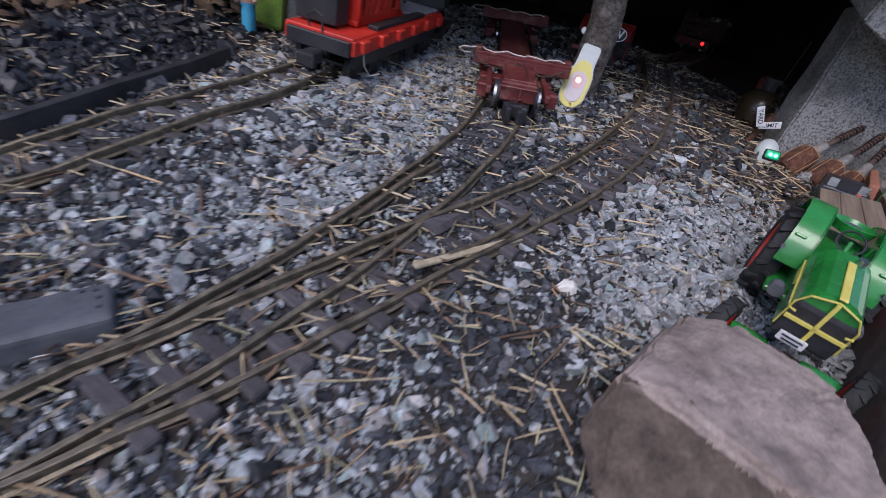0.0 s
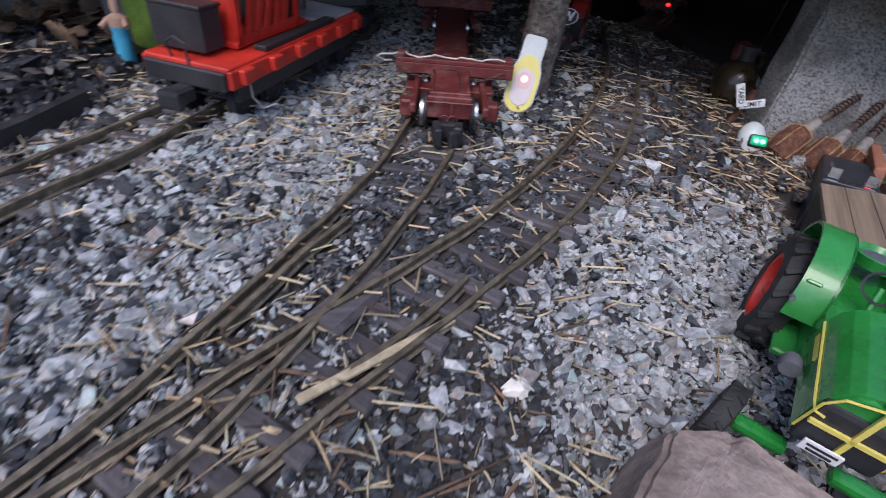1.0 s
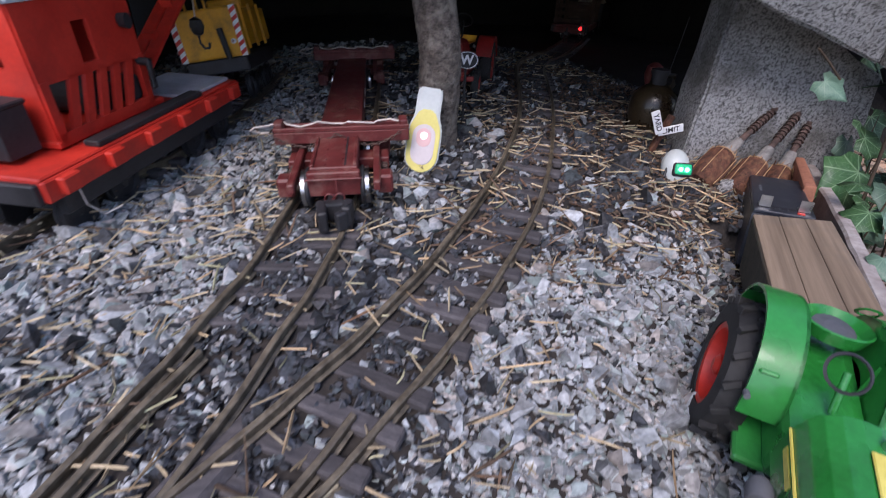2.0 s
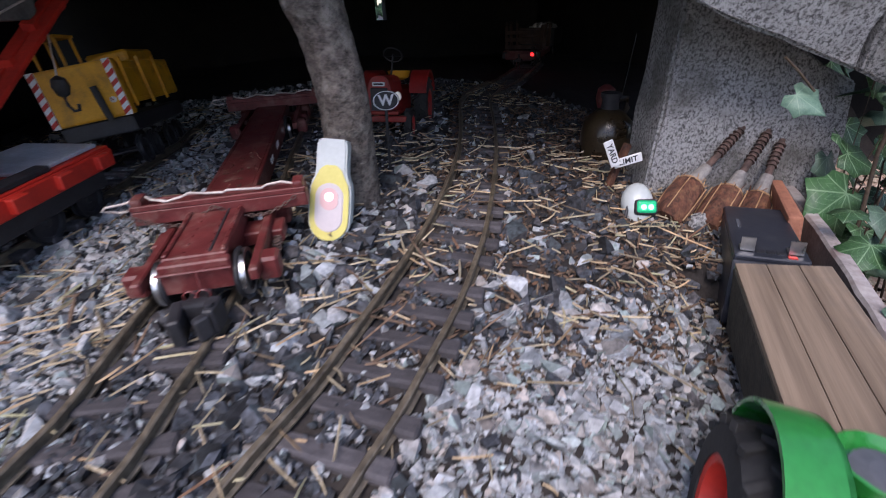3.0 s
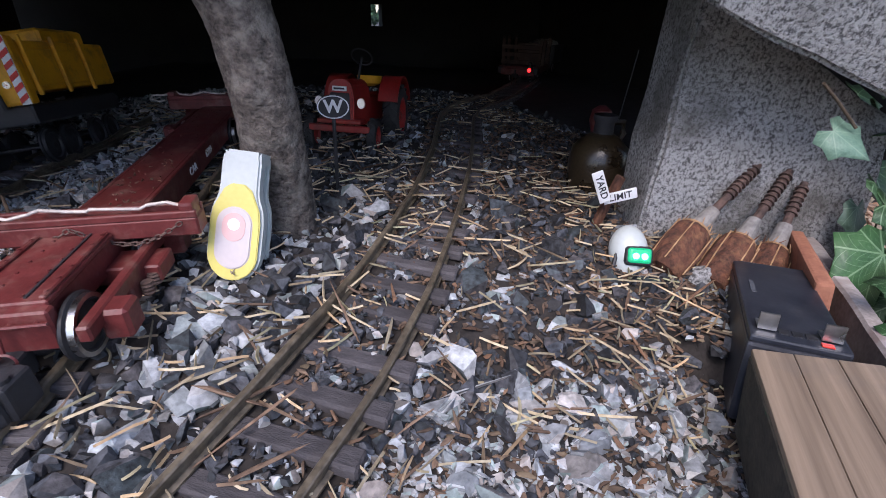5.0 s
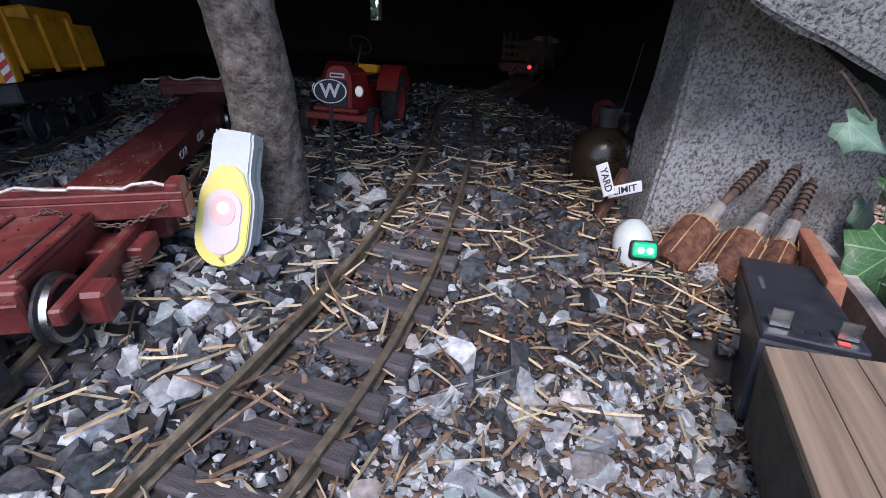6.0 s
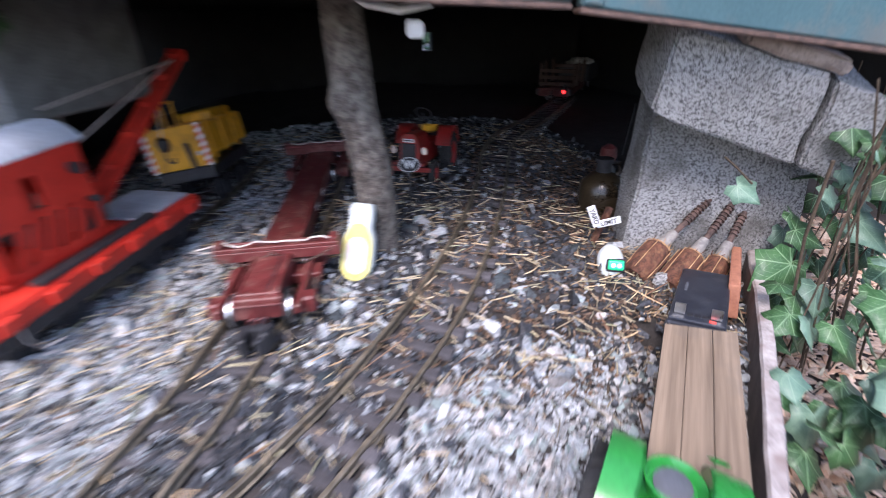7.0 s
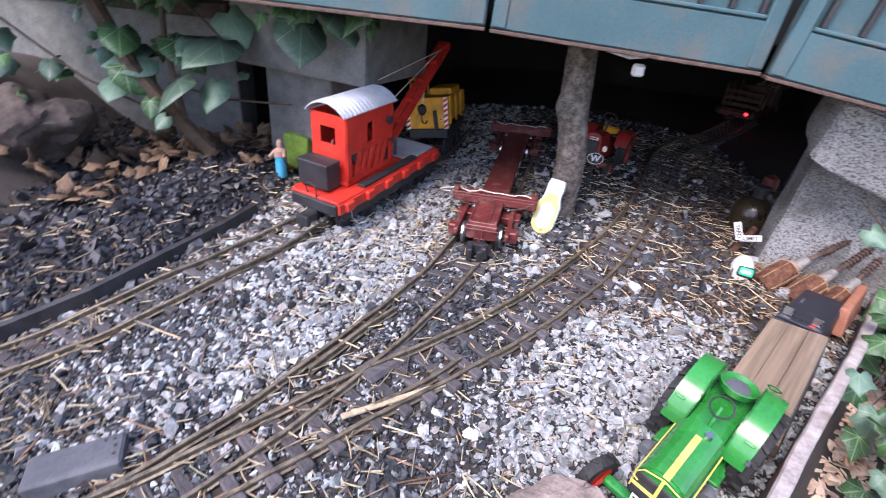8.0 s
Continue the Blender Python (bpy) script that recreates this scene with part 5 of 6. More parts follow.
inner = [(0.0136 * math.cos(a), 0.0152 + 0.0142 * math.sin(a)) for a in [math.pi + math.pi * k / 16 for k in range(17)]] + [(0.0136, 0.033), (0.0126, 0.04), (0.01, 0.0455), (0.0075, 0.051), (0.0035, 0.054), (-0.0035, 0.054), (-0.0075, 0.051), (-0.01, 0.0455), (-0.0126, 0.04), (-0.0136, 0.033)]
part("yellow_rim", prism(inner, 0.0016, m=Matrix.Translation((0, -0.0043, 0)), bevel=0.0005), PALE_YELLOW, clip, "pale yellow rim")
part("window", prism(oval(0.0196, 0.0345), 0.0014, m=Matrix.Translation((0, -0.0052, 0.0245)), bevel=0.0006), FROST, clip, "frosted window")
part("lit_window", prism(oval(0.0135, 0.0165), 0.0014, m=Matrix.Translation((0, -0.0055, 0.0305)), bevel=0.0005), LIT_FROST, clip, "window glowing pink round the lamp", True)
part("led", lathe([(0.0032, 0), (0.0026, 0.0005), (0.001, 0.0008)], seg=18, m=Matrix.Translation((0, -0.0062, 0.032)) @ Matrix.Rotation(radians(90), 4, "X")), GLOW_WARM, clip, "lit warm lamp behind the window", True)

fl = thing("strap_light", Matrix.Translation((0.5195, 0.651, 0.009)) @ Matrix.Rotation(radians(-24), 4, "Z") @ Matrix.Rotation(radians(-30), 4, "X") @ Matrix.Scale(1.12, 4), "milky silicone strap light with a lit green lens", "strap light")
bm = bmesh.new()
bmesh.ops.create_uvsphere(bm, u_segments=32, v_segments=24, radius=1)
for v in bm.verts:
    c = v.co
    taper = 0.78 + 0.3 * smooth((c.z + 1) / 1.6)
    v.co = Vector((0.0112 * c.x * taper, 0.0105 * c.y * taper, 0.0182 * c.z + 0.0205))
part("shell", bm, SILICONE, fl, "milky silicone shell", True)
part("foot", box((0.0095, 0.008, 0.0055), (0.001, -0.003, 0.003), 0.0015, seg=2), SILICONE, fl)
part("slot", box((0.0022, 0.003, 0.0095), (-0.0088, -0.0052, 0.0165), 0.001, seg=2, m=Matrix.Rotation(radians(12), 4, "Y")), BLACK, fl, "dark strap slot")
part("bezel", box((0.0165, 0.008, 0.012), (0.0036, -0.0078, 0.0195), 0.0042, seg=4), BLACK, fl, "dark oval bezel")
lens = part("lens", box((0.0142, 0.006, 0.0096), (0.0036, -0.0095, 0.0195), 0.0038, seg=4), GREEN_LENS, fl, "glowing green lens")
for x in (0.0012, 0.0062):
    part("led", rod((x, -0.0122, 0.019), (x, -0.013, 0.019), 0.0019, seg=12), GLOW_GREEN, lens, "lit green lamp")

bm = lathe([(0.009, 0), (0.011, 0.004), (0.009, 0.02), (0.0095, 0.034), (0.0085, 0.04), (0.011, 0.046), (0.0105, 0.056), (0.004, 0.06), (0.0055, 0.066), (0.0045, 0.072), (0.001, 0.075)], seg=18)
rod((-0.008, -0.004, 0.054), (-0.014, -0.012, 0.046), 0.003, bm=bm)
rod((0.008, -0.004, 0.054), (0.013, -0.012, 0.048), 0.003, bm=bm)
for f in bm.faces:
    f.material_index = 0 if f.calc_center_median().z < 0.044 else 1
bm.transform(Matrix.Translation((-0.105, 0.764, height(-0.105, 0.764) - 0.004)) @ Matrix.Scale(0.85, 4))
tagged(link("figurine", bm, [BLUE, SKIN], smooth=True), "small painted figurine in sky blue standing at the coal heap", "figurine")

jug = thing("stoneware_jug", Matrix.Translation((0.583, 0.79, 0.012)) @ Matrix.Scale(1.0, 4), "brown glazed stoneware jug with a dark neck in the shade", "jug")
part("body", lathe([(0.022, -0.01), (0.026, 0.0), (0.027, 0.045), (0.025, 0.058), (0.016, 0.067), (0.009, 0.071)], seg=32), JUG, jug, "", True)
part("neck", lathe([(0.009, 0.07), (0.0085, 0.08), (0.0105, 0.083), (0.0105, 0.087), (0.006, 0.088)], seg=20), BLACK, jug, "", True)
part("handle", tube([(0.01, 0, 0.08), (0.02, 0, 0.08), (0.022, 0, 0.07), (0.018, 0, 0.064)], 0.003), JUG, jug)
rl = thing("red_lamp", Matrix.Translation((0.64, 0.875, 0.03)) @ Matrix.Scale(0.85, 4), "dusty red lantern standing behind the jug", "lantern")
part("base", lathe([(0.014, -0.02), (0.015, 0.03), (0.01, 0.04)], seg=20), DULL, rl)
part("glass", lathe([(0.01, 0.04), (0.014, 0.055), (0.012, 0.068), (0.004, 0.074)], seg=20), MAROON, rl, "dull red glass dome", True)
part("wire", tube([(0.012, -0.02, 0.06), (0.016, -0.02, 0.09), (0.022, -0.02, 0.14)], 0.0007), BLACK, rl)


def spike_log(base, top, tip, r):
    """A bark-covered log with cut ends, an iron collar and a threaded rod."""
    a, b, c = Vector(base), Vector(top), Vector(tip)
    ob = thing("log_spike", Matrix.Translation(a), "bark-covered log end with a rusty threaded iron rod", "log", "log spikes")
    b, c = b - a, c - a
    axis = b.normalized()
    turn = axis.to_track_quat("Z", "Y").to_matrix().to_4x4()
    L = b.length
    bm = lathe([(r * 0.2, -0.001), (r * 0.78, 0.0), (r * 0.95, 0.003), *[(r * (1 + 0.06 * math.sin(math.pi * k / 12)), 0.005 + (L - 0.01) * k / 12) for k in range(13)], (r * 0.9, L - 0.002), (r * 0.8, L)], seg=64)
    for v in bm.verts:
        a0 = math.atan2(v.co.y, v.co.x)
        v.co.xy *= 1 + 0.07 * noise.noise((math.cos(a0) * 5, math.sin(a0) * 5, v.co.z * 40 + r * 900)) - 0.06 * abs(math.sin(a0 * 4 + 2 * noise.noise((v.co.z * 60, r * 900, 0)))) ** 8
    bm.transform(turn)
    part("log_body", bm, LOG, ob, "", True)
    for k in range(6):
        ang = 2 * math.pi * (k + 0.8 * noise.noise((k * 3.1, r * 500, a.x * 90))) / 6
        u = Vector((math.cos(ang), math.sin(ang), 0)) * r * 1.02
        part("bark_ridge", tube([turn @ (u + Vector((0, 0, 0.003))), turn @ (u * 1.03 + Vector((0, 0, L * 0.5))), turn @ (u + Vector((0, 0, L - 0.002)))], 0.0005, seg=5), SPLIT, ob, "pale split ridge")
    part("cut_end", lathe([(r * 0.84, L - 0.0005), (r * 0.8, L + 0.0012), (0.001, L + 0.0016)], seg=24, m=turn), SPLIT, ob, "pale splintered rim")
    rod_dir = (c - b).normalized()
    fr = random.Random(int(r * 1e6) + int(a.x * 1e4))
    for k in range(26):
        ang = fr.uniform(0, 2 * math.pi)
        p = turn @ Vector((math.cos(ang) * r * fr.uniform(0.55, 0.95), math.sin(ang) * r * fr.uniform(0.55, 0.95), L - 0.001))
        q = p + axis * fr.uniform(0.002, 0.006) + Vector((fr.gauss(0, 0.0022), fr.gauss(0, 0.0022), fr.gauss(0, 0.0022)))
        part("splinter", rod(p, q, 0.0007, 0.0002, seg=4), SPLIT if k % 3 else LOG, ob)
    part("collar", rod(b - rod_dir * 0.002, b + rod_dir * 0.022, 0.0072, 0.005, seg=14), GREYIRON, ob, "grey iron collar")
    part("rod", rod(b + rod_dir * 0.012, c, 0.0032, 0.0026, seg=10), RUST, ob, "rusty iron rod")
    n = max(3, int((c - b).length * 0.5 / 0.0042))
    for k in range(n):
        p = c - rod_dir * (0.006 + 0.0042 * k)
        part("thread", rod(p, p + rod_dir * 0.0022, 0.0046, 0.0036, seg=10), RUST, ob)
    return ob


spike_log((0.547, 0.652, 0.018), (0.58, 0.664, 0.04), (0.64, 0.678, 0.081), 0.0138)
spike_log((0.573, 0.633, 0.012), (0.609, 0.65, 0.033), (0.66, 0.668, 0.078), 0.0135)
spike_log((0.607, 0.627, 0.006), (0.636, 0.643, 0.027), (0.671, 0.662, 0.07), 0.0122)
for x, y, s in ((0.571, 0.638, 0.011), (0.584, 0.622, 0.008)):
    bm = bmesh.new()
    bmesh.ops.create_icosphere(bm, subdivisions=2, radius=s)
    rough_up(bm, s * 0.5, 0.6 / s, x * 40)
    bm.transform(Matrix.Translation((x, y, height(x, y) + 0.004)))
    tagged(link("stone", bm, CONCRETE), "pale grey stone lying among the straw", "stone")

bm = bmesh.new()
bmesh.ops.create_icosphere(bm, subdivisions=4, radius=1.0)
for v in bm.verts:
    v.co = Vector((v.co.x * 0.036, v.co.y * 0.018, v.co.z * 0.026))
rough_up(bm, 0.008, 40, 2.0)
rough_up(bm, 0.003, 130)
bm.transform(Matrix.Translation((0.642, 0.69, 0.05)) @ Matrix.Rotation(radians(-15), 4, "Z"))
tagged(link("stone", bm, CONCRETE, smooth=True), "pale rough stone wedged behind the logs", "stone")
# ---- ivy ----
def leaf_mesh(seed, broad=False):
    """A five-lobed ivy leaf about 1 wide, with a folded midrib and curled edges; broad: hardly lobed."""
    rnd = random.Random(seed)
    tips = [(-90, 0.18), (-62, 0.5), (-30, 0.6), (-5, 0.6), (22, 0.58), (50, 0.64), (90, 0.95)] if broad else [(-90, 0.18), (-62, 0.46), (-30, 0.62), (-5, 0.54), (22, 0.7), (50, 0.56), (90, 0.92)]
    half = []
    for a, r in tips:
        rr = r * rnd.uniform(0.9, 1.1)
        half.append((rr * math.cos(radians(a)), rr * math.sin(radians(a))))
    bm = bmesh.new()
    mid = [bm.verts.new((0, -0.18 + 1.13 * k / 4, 0.0)) for k in range(5)]
    for e in (-1, 1):
        rim = [bm.verts.new((e * x, y, 0.10 * math.sin(4 * y + e) * abs(x) - 0.18 * abs(x))) for x, y in half[1:-1]]
        seq = [mid[0], *rim, mid[4]]
        idx = [0, 1, 1, 2, 2, 3, 4]
        for k in range(len(seq) - 1):
            a, b = seq[k], seq[k + 1]
            ma, mb = mid[idx[k]], mid[idx[k + 1]]
            face = []
            for v in (a, b, mb, ma):
                if v not in face:
                    face.append(v)
            if len(face) >= 3:
                bm.faces.new(face if e > 0 else face[::-1])
    bmesh.ops.triangulate(bm, faces=bm.faces[:])
    bmesh.ops.solidify(bm, geom=bm.faces[:], thickness=0.012)
    me = bpy.data.meshes.new("leaf")
    bm.to_mesh(me)
    bm.free()
    me.polygons.foreach_set("use_smooth", [True] * len(me.polygons))
    return me


LEAVES = [leaf_mesh(k) for k in range(5)]
PALE = []
BROAD = [leaf_mesh(k + 40, True) for k in range(4)]
for k, me in enumerate(BROAD):
    me.materials.append(LEAF if k == 3 else LEAF_PALE)
for me in LEAVES:
    pale = me.copy()
    pale.materials.append(LEAF_PALE)
    PALE.append(pale)
    me.materials.append(LEAF)


def add_leaf(plant, at, size, rnd, pale=False, facing=(0.0, -0.7, 0.7), broad=False, spread=1.0):
    ob = new("leaf", rnd.choice(BROAD if broad else PALE if pale else LEAVES))
    ob.parent = plant
    n = (Vector(facing) + spread * Vector((rnd.gauss(0, 0.35), rnd.gauss(0, 0.35), rnd.gauss(0, 0.3)))).normalized()
    m = n.to_track_quat("Z", "Y").to_matrix().to_4x4()
    ob.matrix_basis = Matrix.Translation(at) @ m @ Matrix.Rotation(math.pi + rnd.gauss(0, 0.5), 4, "Z") @ Matrix.Scale(size, 4)
    return ob


def ivy(label, leaves, cloud, vines, seed, size):
    rnd = random.Random(seed)
    plant = thing("ivy", Matrix(), label, "ivy plant", "ivy")
    for pts, r in vines:
        part("vine", tube([Vector(p) + Vector((rnd.gauss(0, 0.004), rnd.gauss(0, 0.004), rnd.gauss(0, 0.003))) for p in pts], r, seg=8), STEM, plant, "brown woody vine", True)
    for at, s, pale in leaves:
        add_leaf(plant, at, s, rnd, pale, (-0.5, -0.7, 0.45), spread=0.25)
    for n, lo, hi in cloud:
        for _ in range(n):
            p = [rnd.uniform(a, b) for a, b in zip(lo, hi)]
            add_leaf(plant, p, size * rnd.uniform(0.6, 1.15), rnd, rnd.random() < 0.25)
    return plant


vine_rnd = random.Random(31)
TWIGS = []
for k in range(18):
    x, y = vine_rnd.uniform(0.645, 0.8), vine_rnd.uniform(0.54, 0.63)
    TWIGS.append(([(x + vine_rnd.gauss(0, 0.02), y, 0.21), (x + vine_rnd.gauss(0, 0.012), y, 0.13), (x + vine_rnd.gauss(0, 0.012), y + 0.004, 0.05), (x + vine_rnd.gauss(0, 0.02), y, -0.06)], vine_rnd.uniform(0.0006, 0.0014)))
ivy("dark green ivy with pale veins hanging beyond the edging", [((0.602, 0.608, 0.119), 0.022, True), ((0.668, 0.6, 0.037), 0.042, False), ((0.70, 0.59, 0.0), 0.034, False)],
    [(70, (0.67, 0.53, -0.04), (0.8, 0.64, 0.17)), (64, (0.55, 0.34, -0.055), (0.7, 0.5, 0.03)), (30, (0.48, 0.25, -0.06), (0.6, 0.35, -0.01)), (26, (0.6, 0.44, -0.04), (0.69, 0.57, 0.06)), (16, (0.71, 0.53, 0.12), (0.8, 0.6, 0.24)), (34, (0.72, 0.62, -0.02), (0.9, 0.76, 0.24))],
    [([(0.64, 0.57, 0.15), (0.655, 0.575, 0.09), (0.648, 0.572, 0.03), (0.66, 0.57, -0.05)], 0.0014), ([(0.67, 0.56, 0.17), (0.675, 0.565, 0.1), (0.69, 0.57, 0.02), (0.695, 0.57, -0.06)], 0.0012), ([(0.585, 0.615, 0.14), (0.595, 0.61, 0.135), (0.602, 0.607, 0.125)], 0.0009), ([(0.7, 0.56, 0.2), (0.69, 0.57, 0.12), (0.71, 0.56, 0.05), (0.7, 0.55, -0.05)], 0.0016), ([(0.72, 0.58, 0.2), (0.74, 0.57, 0.1), (0.73, 0.56, -0.02)], 0.0012), ([(0.62, 0.42, -0.06), (0.6, 0.43, 0.0), (0.64, 0.47, 0.04)], 0.0014)] + TWIGS, 5, 0.028)
broad = ivy("broad ivy leaves on woody stems over the coal heap", [((0.039, 0.667, 0.272), 0.036, False)],
    [(26, (-0.451, 0.763, 0.156), (-0.182, 0.883, 0.261)), (14, (-0.566, 0.651, 0.104), (-0.393, 0.787, 0.210)), (10, (-0.086, 0.672, 0.252), (0.048, 0.730, 0.295))],
    [([(-0.382, 0.742, 0.295), (-0.341, 0.747, 0.244), (-0.293, 0.741, 0.176), (-0.246, 0.740, 0.114), (-0.204, 0.758, 0.062)], 0.0105), ([(-0.258, 0.789, 0.301), (-0.250, 0.771, 0.207), (-0.232, 0.757, 0.104)], 0.004), ([(-0.258, 0.760, 0.283), (-0.182, 0.757, 0.234), (-0.154, 0.746, 0.206)], 0.0016), ([(-0.450, 0.716, 0.212), (-0.356, 0.729, 0.154), (-0.261, 0.744, 0.105)], 0.0016), ([(-0.162, 0.745, 0.290), (-0.067, 0.717, 0.260), (-0.029, 0.707, 0.241)], 0.0012), ([(-0.251, 0.748, 0.152), (-0.165, 0.757, 0.140), (-0.088, 0.775, 0.138)], 0.0014)], 9, 0.026)
leaf_rnd = random.Random(77)
for x, y, z, size in ((-0.166, 0.733, 0.211, 0.062), (-0.288, 0.731, 0.167, 0.046), (-0.310, 0.729, 0.149, 0.036), (-0.224, 0.727, 0.157, 0.05), (-0.179, 0.741, 0.155, 0.04), (-0.038, 0.698, 0.244, 0.052), (0.010, 0.691, 0.261, 0.046), (-0.398, 0.729, 0.163, 0.026), (-0.478, 0.723, 0.108, 0.036), (-0.284, 0.750, 0.180, 0.05), (-0.202, 0.767, 0.206, 0.052), (-0.236, 0.770, 0.198, 0.05), (-0.163, 0.775, 0.238, 0.05), (-0.288, 0.727, 0.213, 0.04), (-0.470, 0.719, 0.157, 0.03), (-0.260, 0.719, 0.129, 0.024), (-0.237, 0.709, 0.114, 0.02), (-0.057, 0.719, 0.283, 0.05)):
    add_leaf(broad, (x, y, z), size, leaf_rnd, broad=True, facing=(0.1, -0.6, 0.75))

# ---- loose stones, straw and chips ----
rng = np.random.default_rng(7)


def stone_shapes(n, points, flat):
    """Small angular hulls as (vertices, triangles)."""
    out = []
    for _ in range(n):
        bm = bmesh.new()
        for _ in range(points):
            v = Vector(rng.normal(size=3)).normalized() * rng.uniform(0.75, 1.05)
            bm.verts.new((v.x, v.y * rng.uniform(0.7, 1), v.z * flat))
        res = bmesh.ops.convex_hull(bm, input=bm.verts[:])
        bmesh.ops.delete(bm, geom=[e for e in res["geom_interior"] if isinstance(e, bmesh.types.BMVert)], context="VERTS")
        bmesh.ops.triangulate(bm, faces=bm.faces[:])
        bm.verts.index_update()
        out.append((np.array([v.co[:] for v in bm.verts]), np.array([[v.index for v in f.verts] for f in bm.faces])))
        bm.free()
    return out


def strew(name, places, shapes, mat, label, category, tilt=0.6, rounded=False):
    """One mesh of many loose pieces; places: x, y, z, and the size along three axes."""
    V, T, base = [], [], 0
    for x, y, z, sx, sy, sz in places:
        verts, tris = shapes[rng.integers(len(shapes))]
        a, b, c = rng.uniform(0, 2 * math.pi), rng.normal(0, tilt), rng.normal(0, tilt)
        m = np.array((Matrix.Rotation(a, 3, "Z") @ Matrix.Rotation(b, 3, "X") @ Matrix.Rotation(c, 3, "Y")))
        V.append((verts * (sx, sy, sz)) @ m.T + (x, y, z))
        T.append(tris + base)
        base += len(verts)
    V, T = np.concatenate(V), np.concatenate(T)
    me = bpy.data.meshes.new(name)
    me.vertices.add(len(V))
    me.vertices.foreach_set("co", V.astype(np.float32).ravel())
    me.loops.add(T.size)
    me.loops.foreach_set("vertex_index", T.astype(np.int32).ravel())
    me.polygons.add(len(T))
    me.polygons.foreach_set("loop_start", np.arange(0, T.size, 3, dtype=np.int32))
    me.polygons.foreach_set("use_smooth", [rounded] * len(T))
    me.update(calc_edges=True)
    if rounded:
        me.set_sharp_from_angle(angle=radians(30))
    me.materials.append(mat)
    return tagged(new(name, me), label, category, kind="stuff")


RAIL_XY = np.concatenate([np.array(r)[:, :2] for r in (*RAILS, CHECK_RAIL, CHECK_RAIL_R)])
MID_XY = np.concatenate([(np.array(a)[[int(k) for k in np.linspace(0, len(a) - 1, 90)]] + np.array(b)[[int(k) for k in np.linspace(0, len(b) - 1, 90)]])[:, :2] / 2 for a, b in ((RAIL_A[12:], RAIL_C), (RAIL_B, RAIL_D[8:]), (RAIL_E, RAIL_F))])


def off(p, q):
    return float(np.sqrt(((q - p) ** 2).sum(1).min()))


SLEEPER_XY = np.array(SLEEPER_AT)


def on_sleeper(x, y):
    q = SLEEPER_XY[:, :2] - (x, y)
    along = np.abs((q * SLEEPER_XY[:, 2:]).sum(1))
    return bool(((along < 0.0055) & ((q ** 2).sum(1) < 0.036 ** 2)).any())


def zone(x, y):
    """Share of pale stones, and of stones as against bare soil, at a place."""
    right = x - np.interp(y, [p[1] for p in RAIL_D], [p[0] for p in RAIL_D])
    left = np.interp(y, [p[1] for p in RAIL_A], [p[0] for p in RAIL_A]) - x
    n = noise.noise((x * 9, y * 9, 5)) * 0.35
    if beyond_coal_board(x, y) > 0:
        return 0.03, 1.0
    if right > 0.02 and y > 0.575:
        return 0.12 + n * 0.4, 0.42 if y < 0.8 else 0.5
    if right > 0.01:
        return 0.34 + 0.52 * smooth((x - 0.2) / 0.07) * (1 - 0.8 * smooth((y - 0.5) / 0.09)) + n * 0.8, 1.0
    if left > 0:
        return 0.22 + (0.22 + 0.36 * smooth((y - 0.33) / 0.12)) * smooth((x + 0.12) / 0.15) + n, 1.0
    if y > 0.56:
        return 0.26 + n, 0.72
    return 0.3 + n, 1.0


pale, dark, coal = [], [], []
for k in range(135000):
    x, y = rng.uniform(-0.62, 0.72), rng.uniform(0.0, 1.35)
    if beyond_edging(x, y) > -0.006 and y < 0.85:
        continue
    if y > 0.85 and rng.random() < 0.45 or (y < 1.1 and beyond_coal_board(x, y) > coal_width(y) * (0.85 + 0.3 * rng.random())):
        continue
    share, cover = zone(x, y)
    if rng.random() > cover:
        continue
    p = np.array((x, y))
    d = off(p, RAIL_XY)
    if d < (0.0058 if y < 0.58 else 0.008):
        continue
    inside = off(p, MID_XY) < 0.026
    s = float(np.clip(rng.lognormal(math.log(0.0033), 0.45), 0.0015, 0.009))
    if inside:
        s = min(s, 0.0046) * 0.9
        if y < 0.62 and rng.random() < 0.9 and on_sleeper(x, y):
            continue
    s = min(s, max(0.002, d * (0.8 if y < 0.58 else 0.4)))
    z = height(x, y) + rng.uniform(-0.25, 0.55) * s
    if inside:
        z = height(x, y) + 0.0012 + 0.3 * s
    if not inside and share < 0.5 and 0.5 < y < 0.78 and rng.random() < 0.35:
        s *= 1.6
    place = (x, y, z, s * rng.uniform(0.9, 1.35), s * rng.uniform(0.75, 1.1), s * rng.uniform(0.6, 0.95))
    if beyond_coal_board(x, y) > 0:
        coal.append(place)
    else:
        (pale if rng.random() < share else dark).append(place)
        if inside and d > 0.008 and not on_sleeper(x, y):
            (pale if rng.random() < share else dark).append((x + rng.normal(0, 0.003), y + rng.normal(0, 0.003), *place[2:]))
HULLS = stone_shapes(26, 13, 0.8)
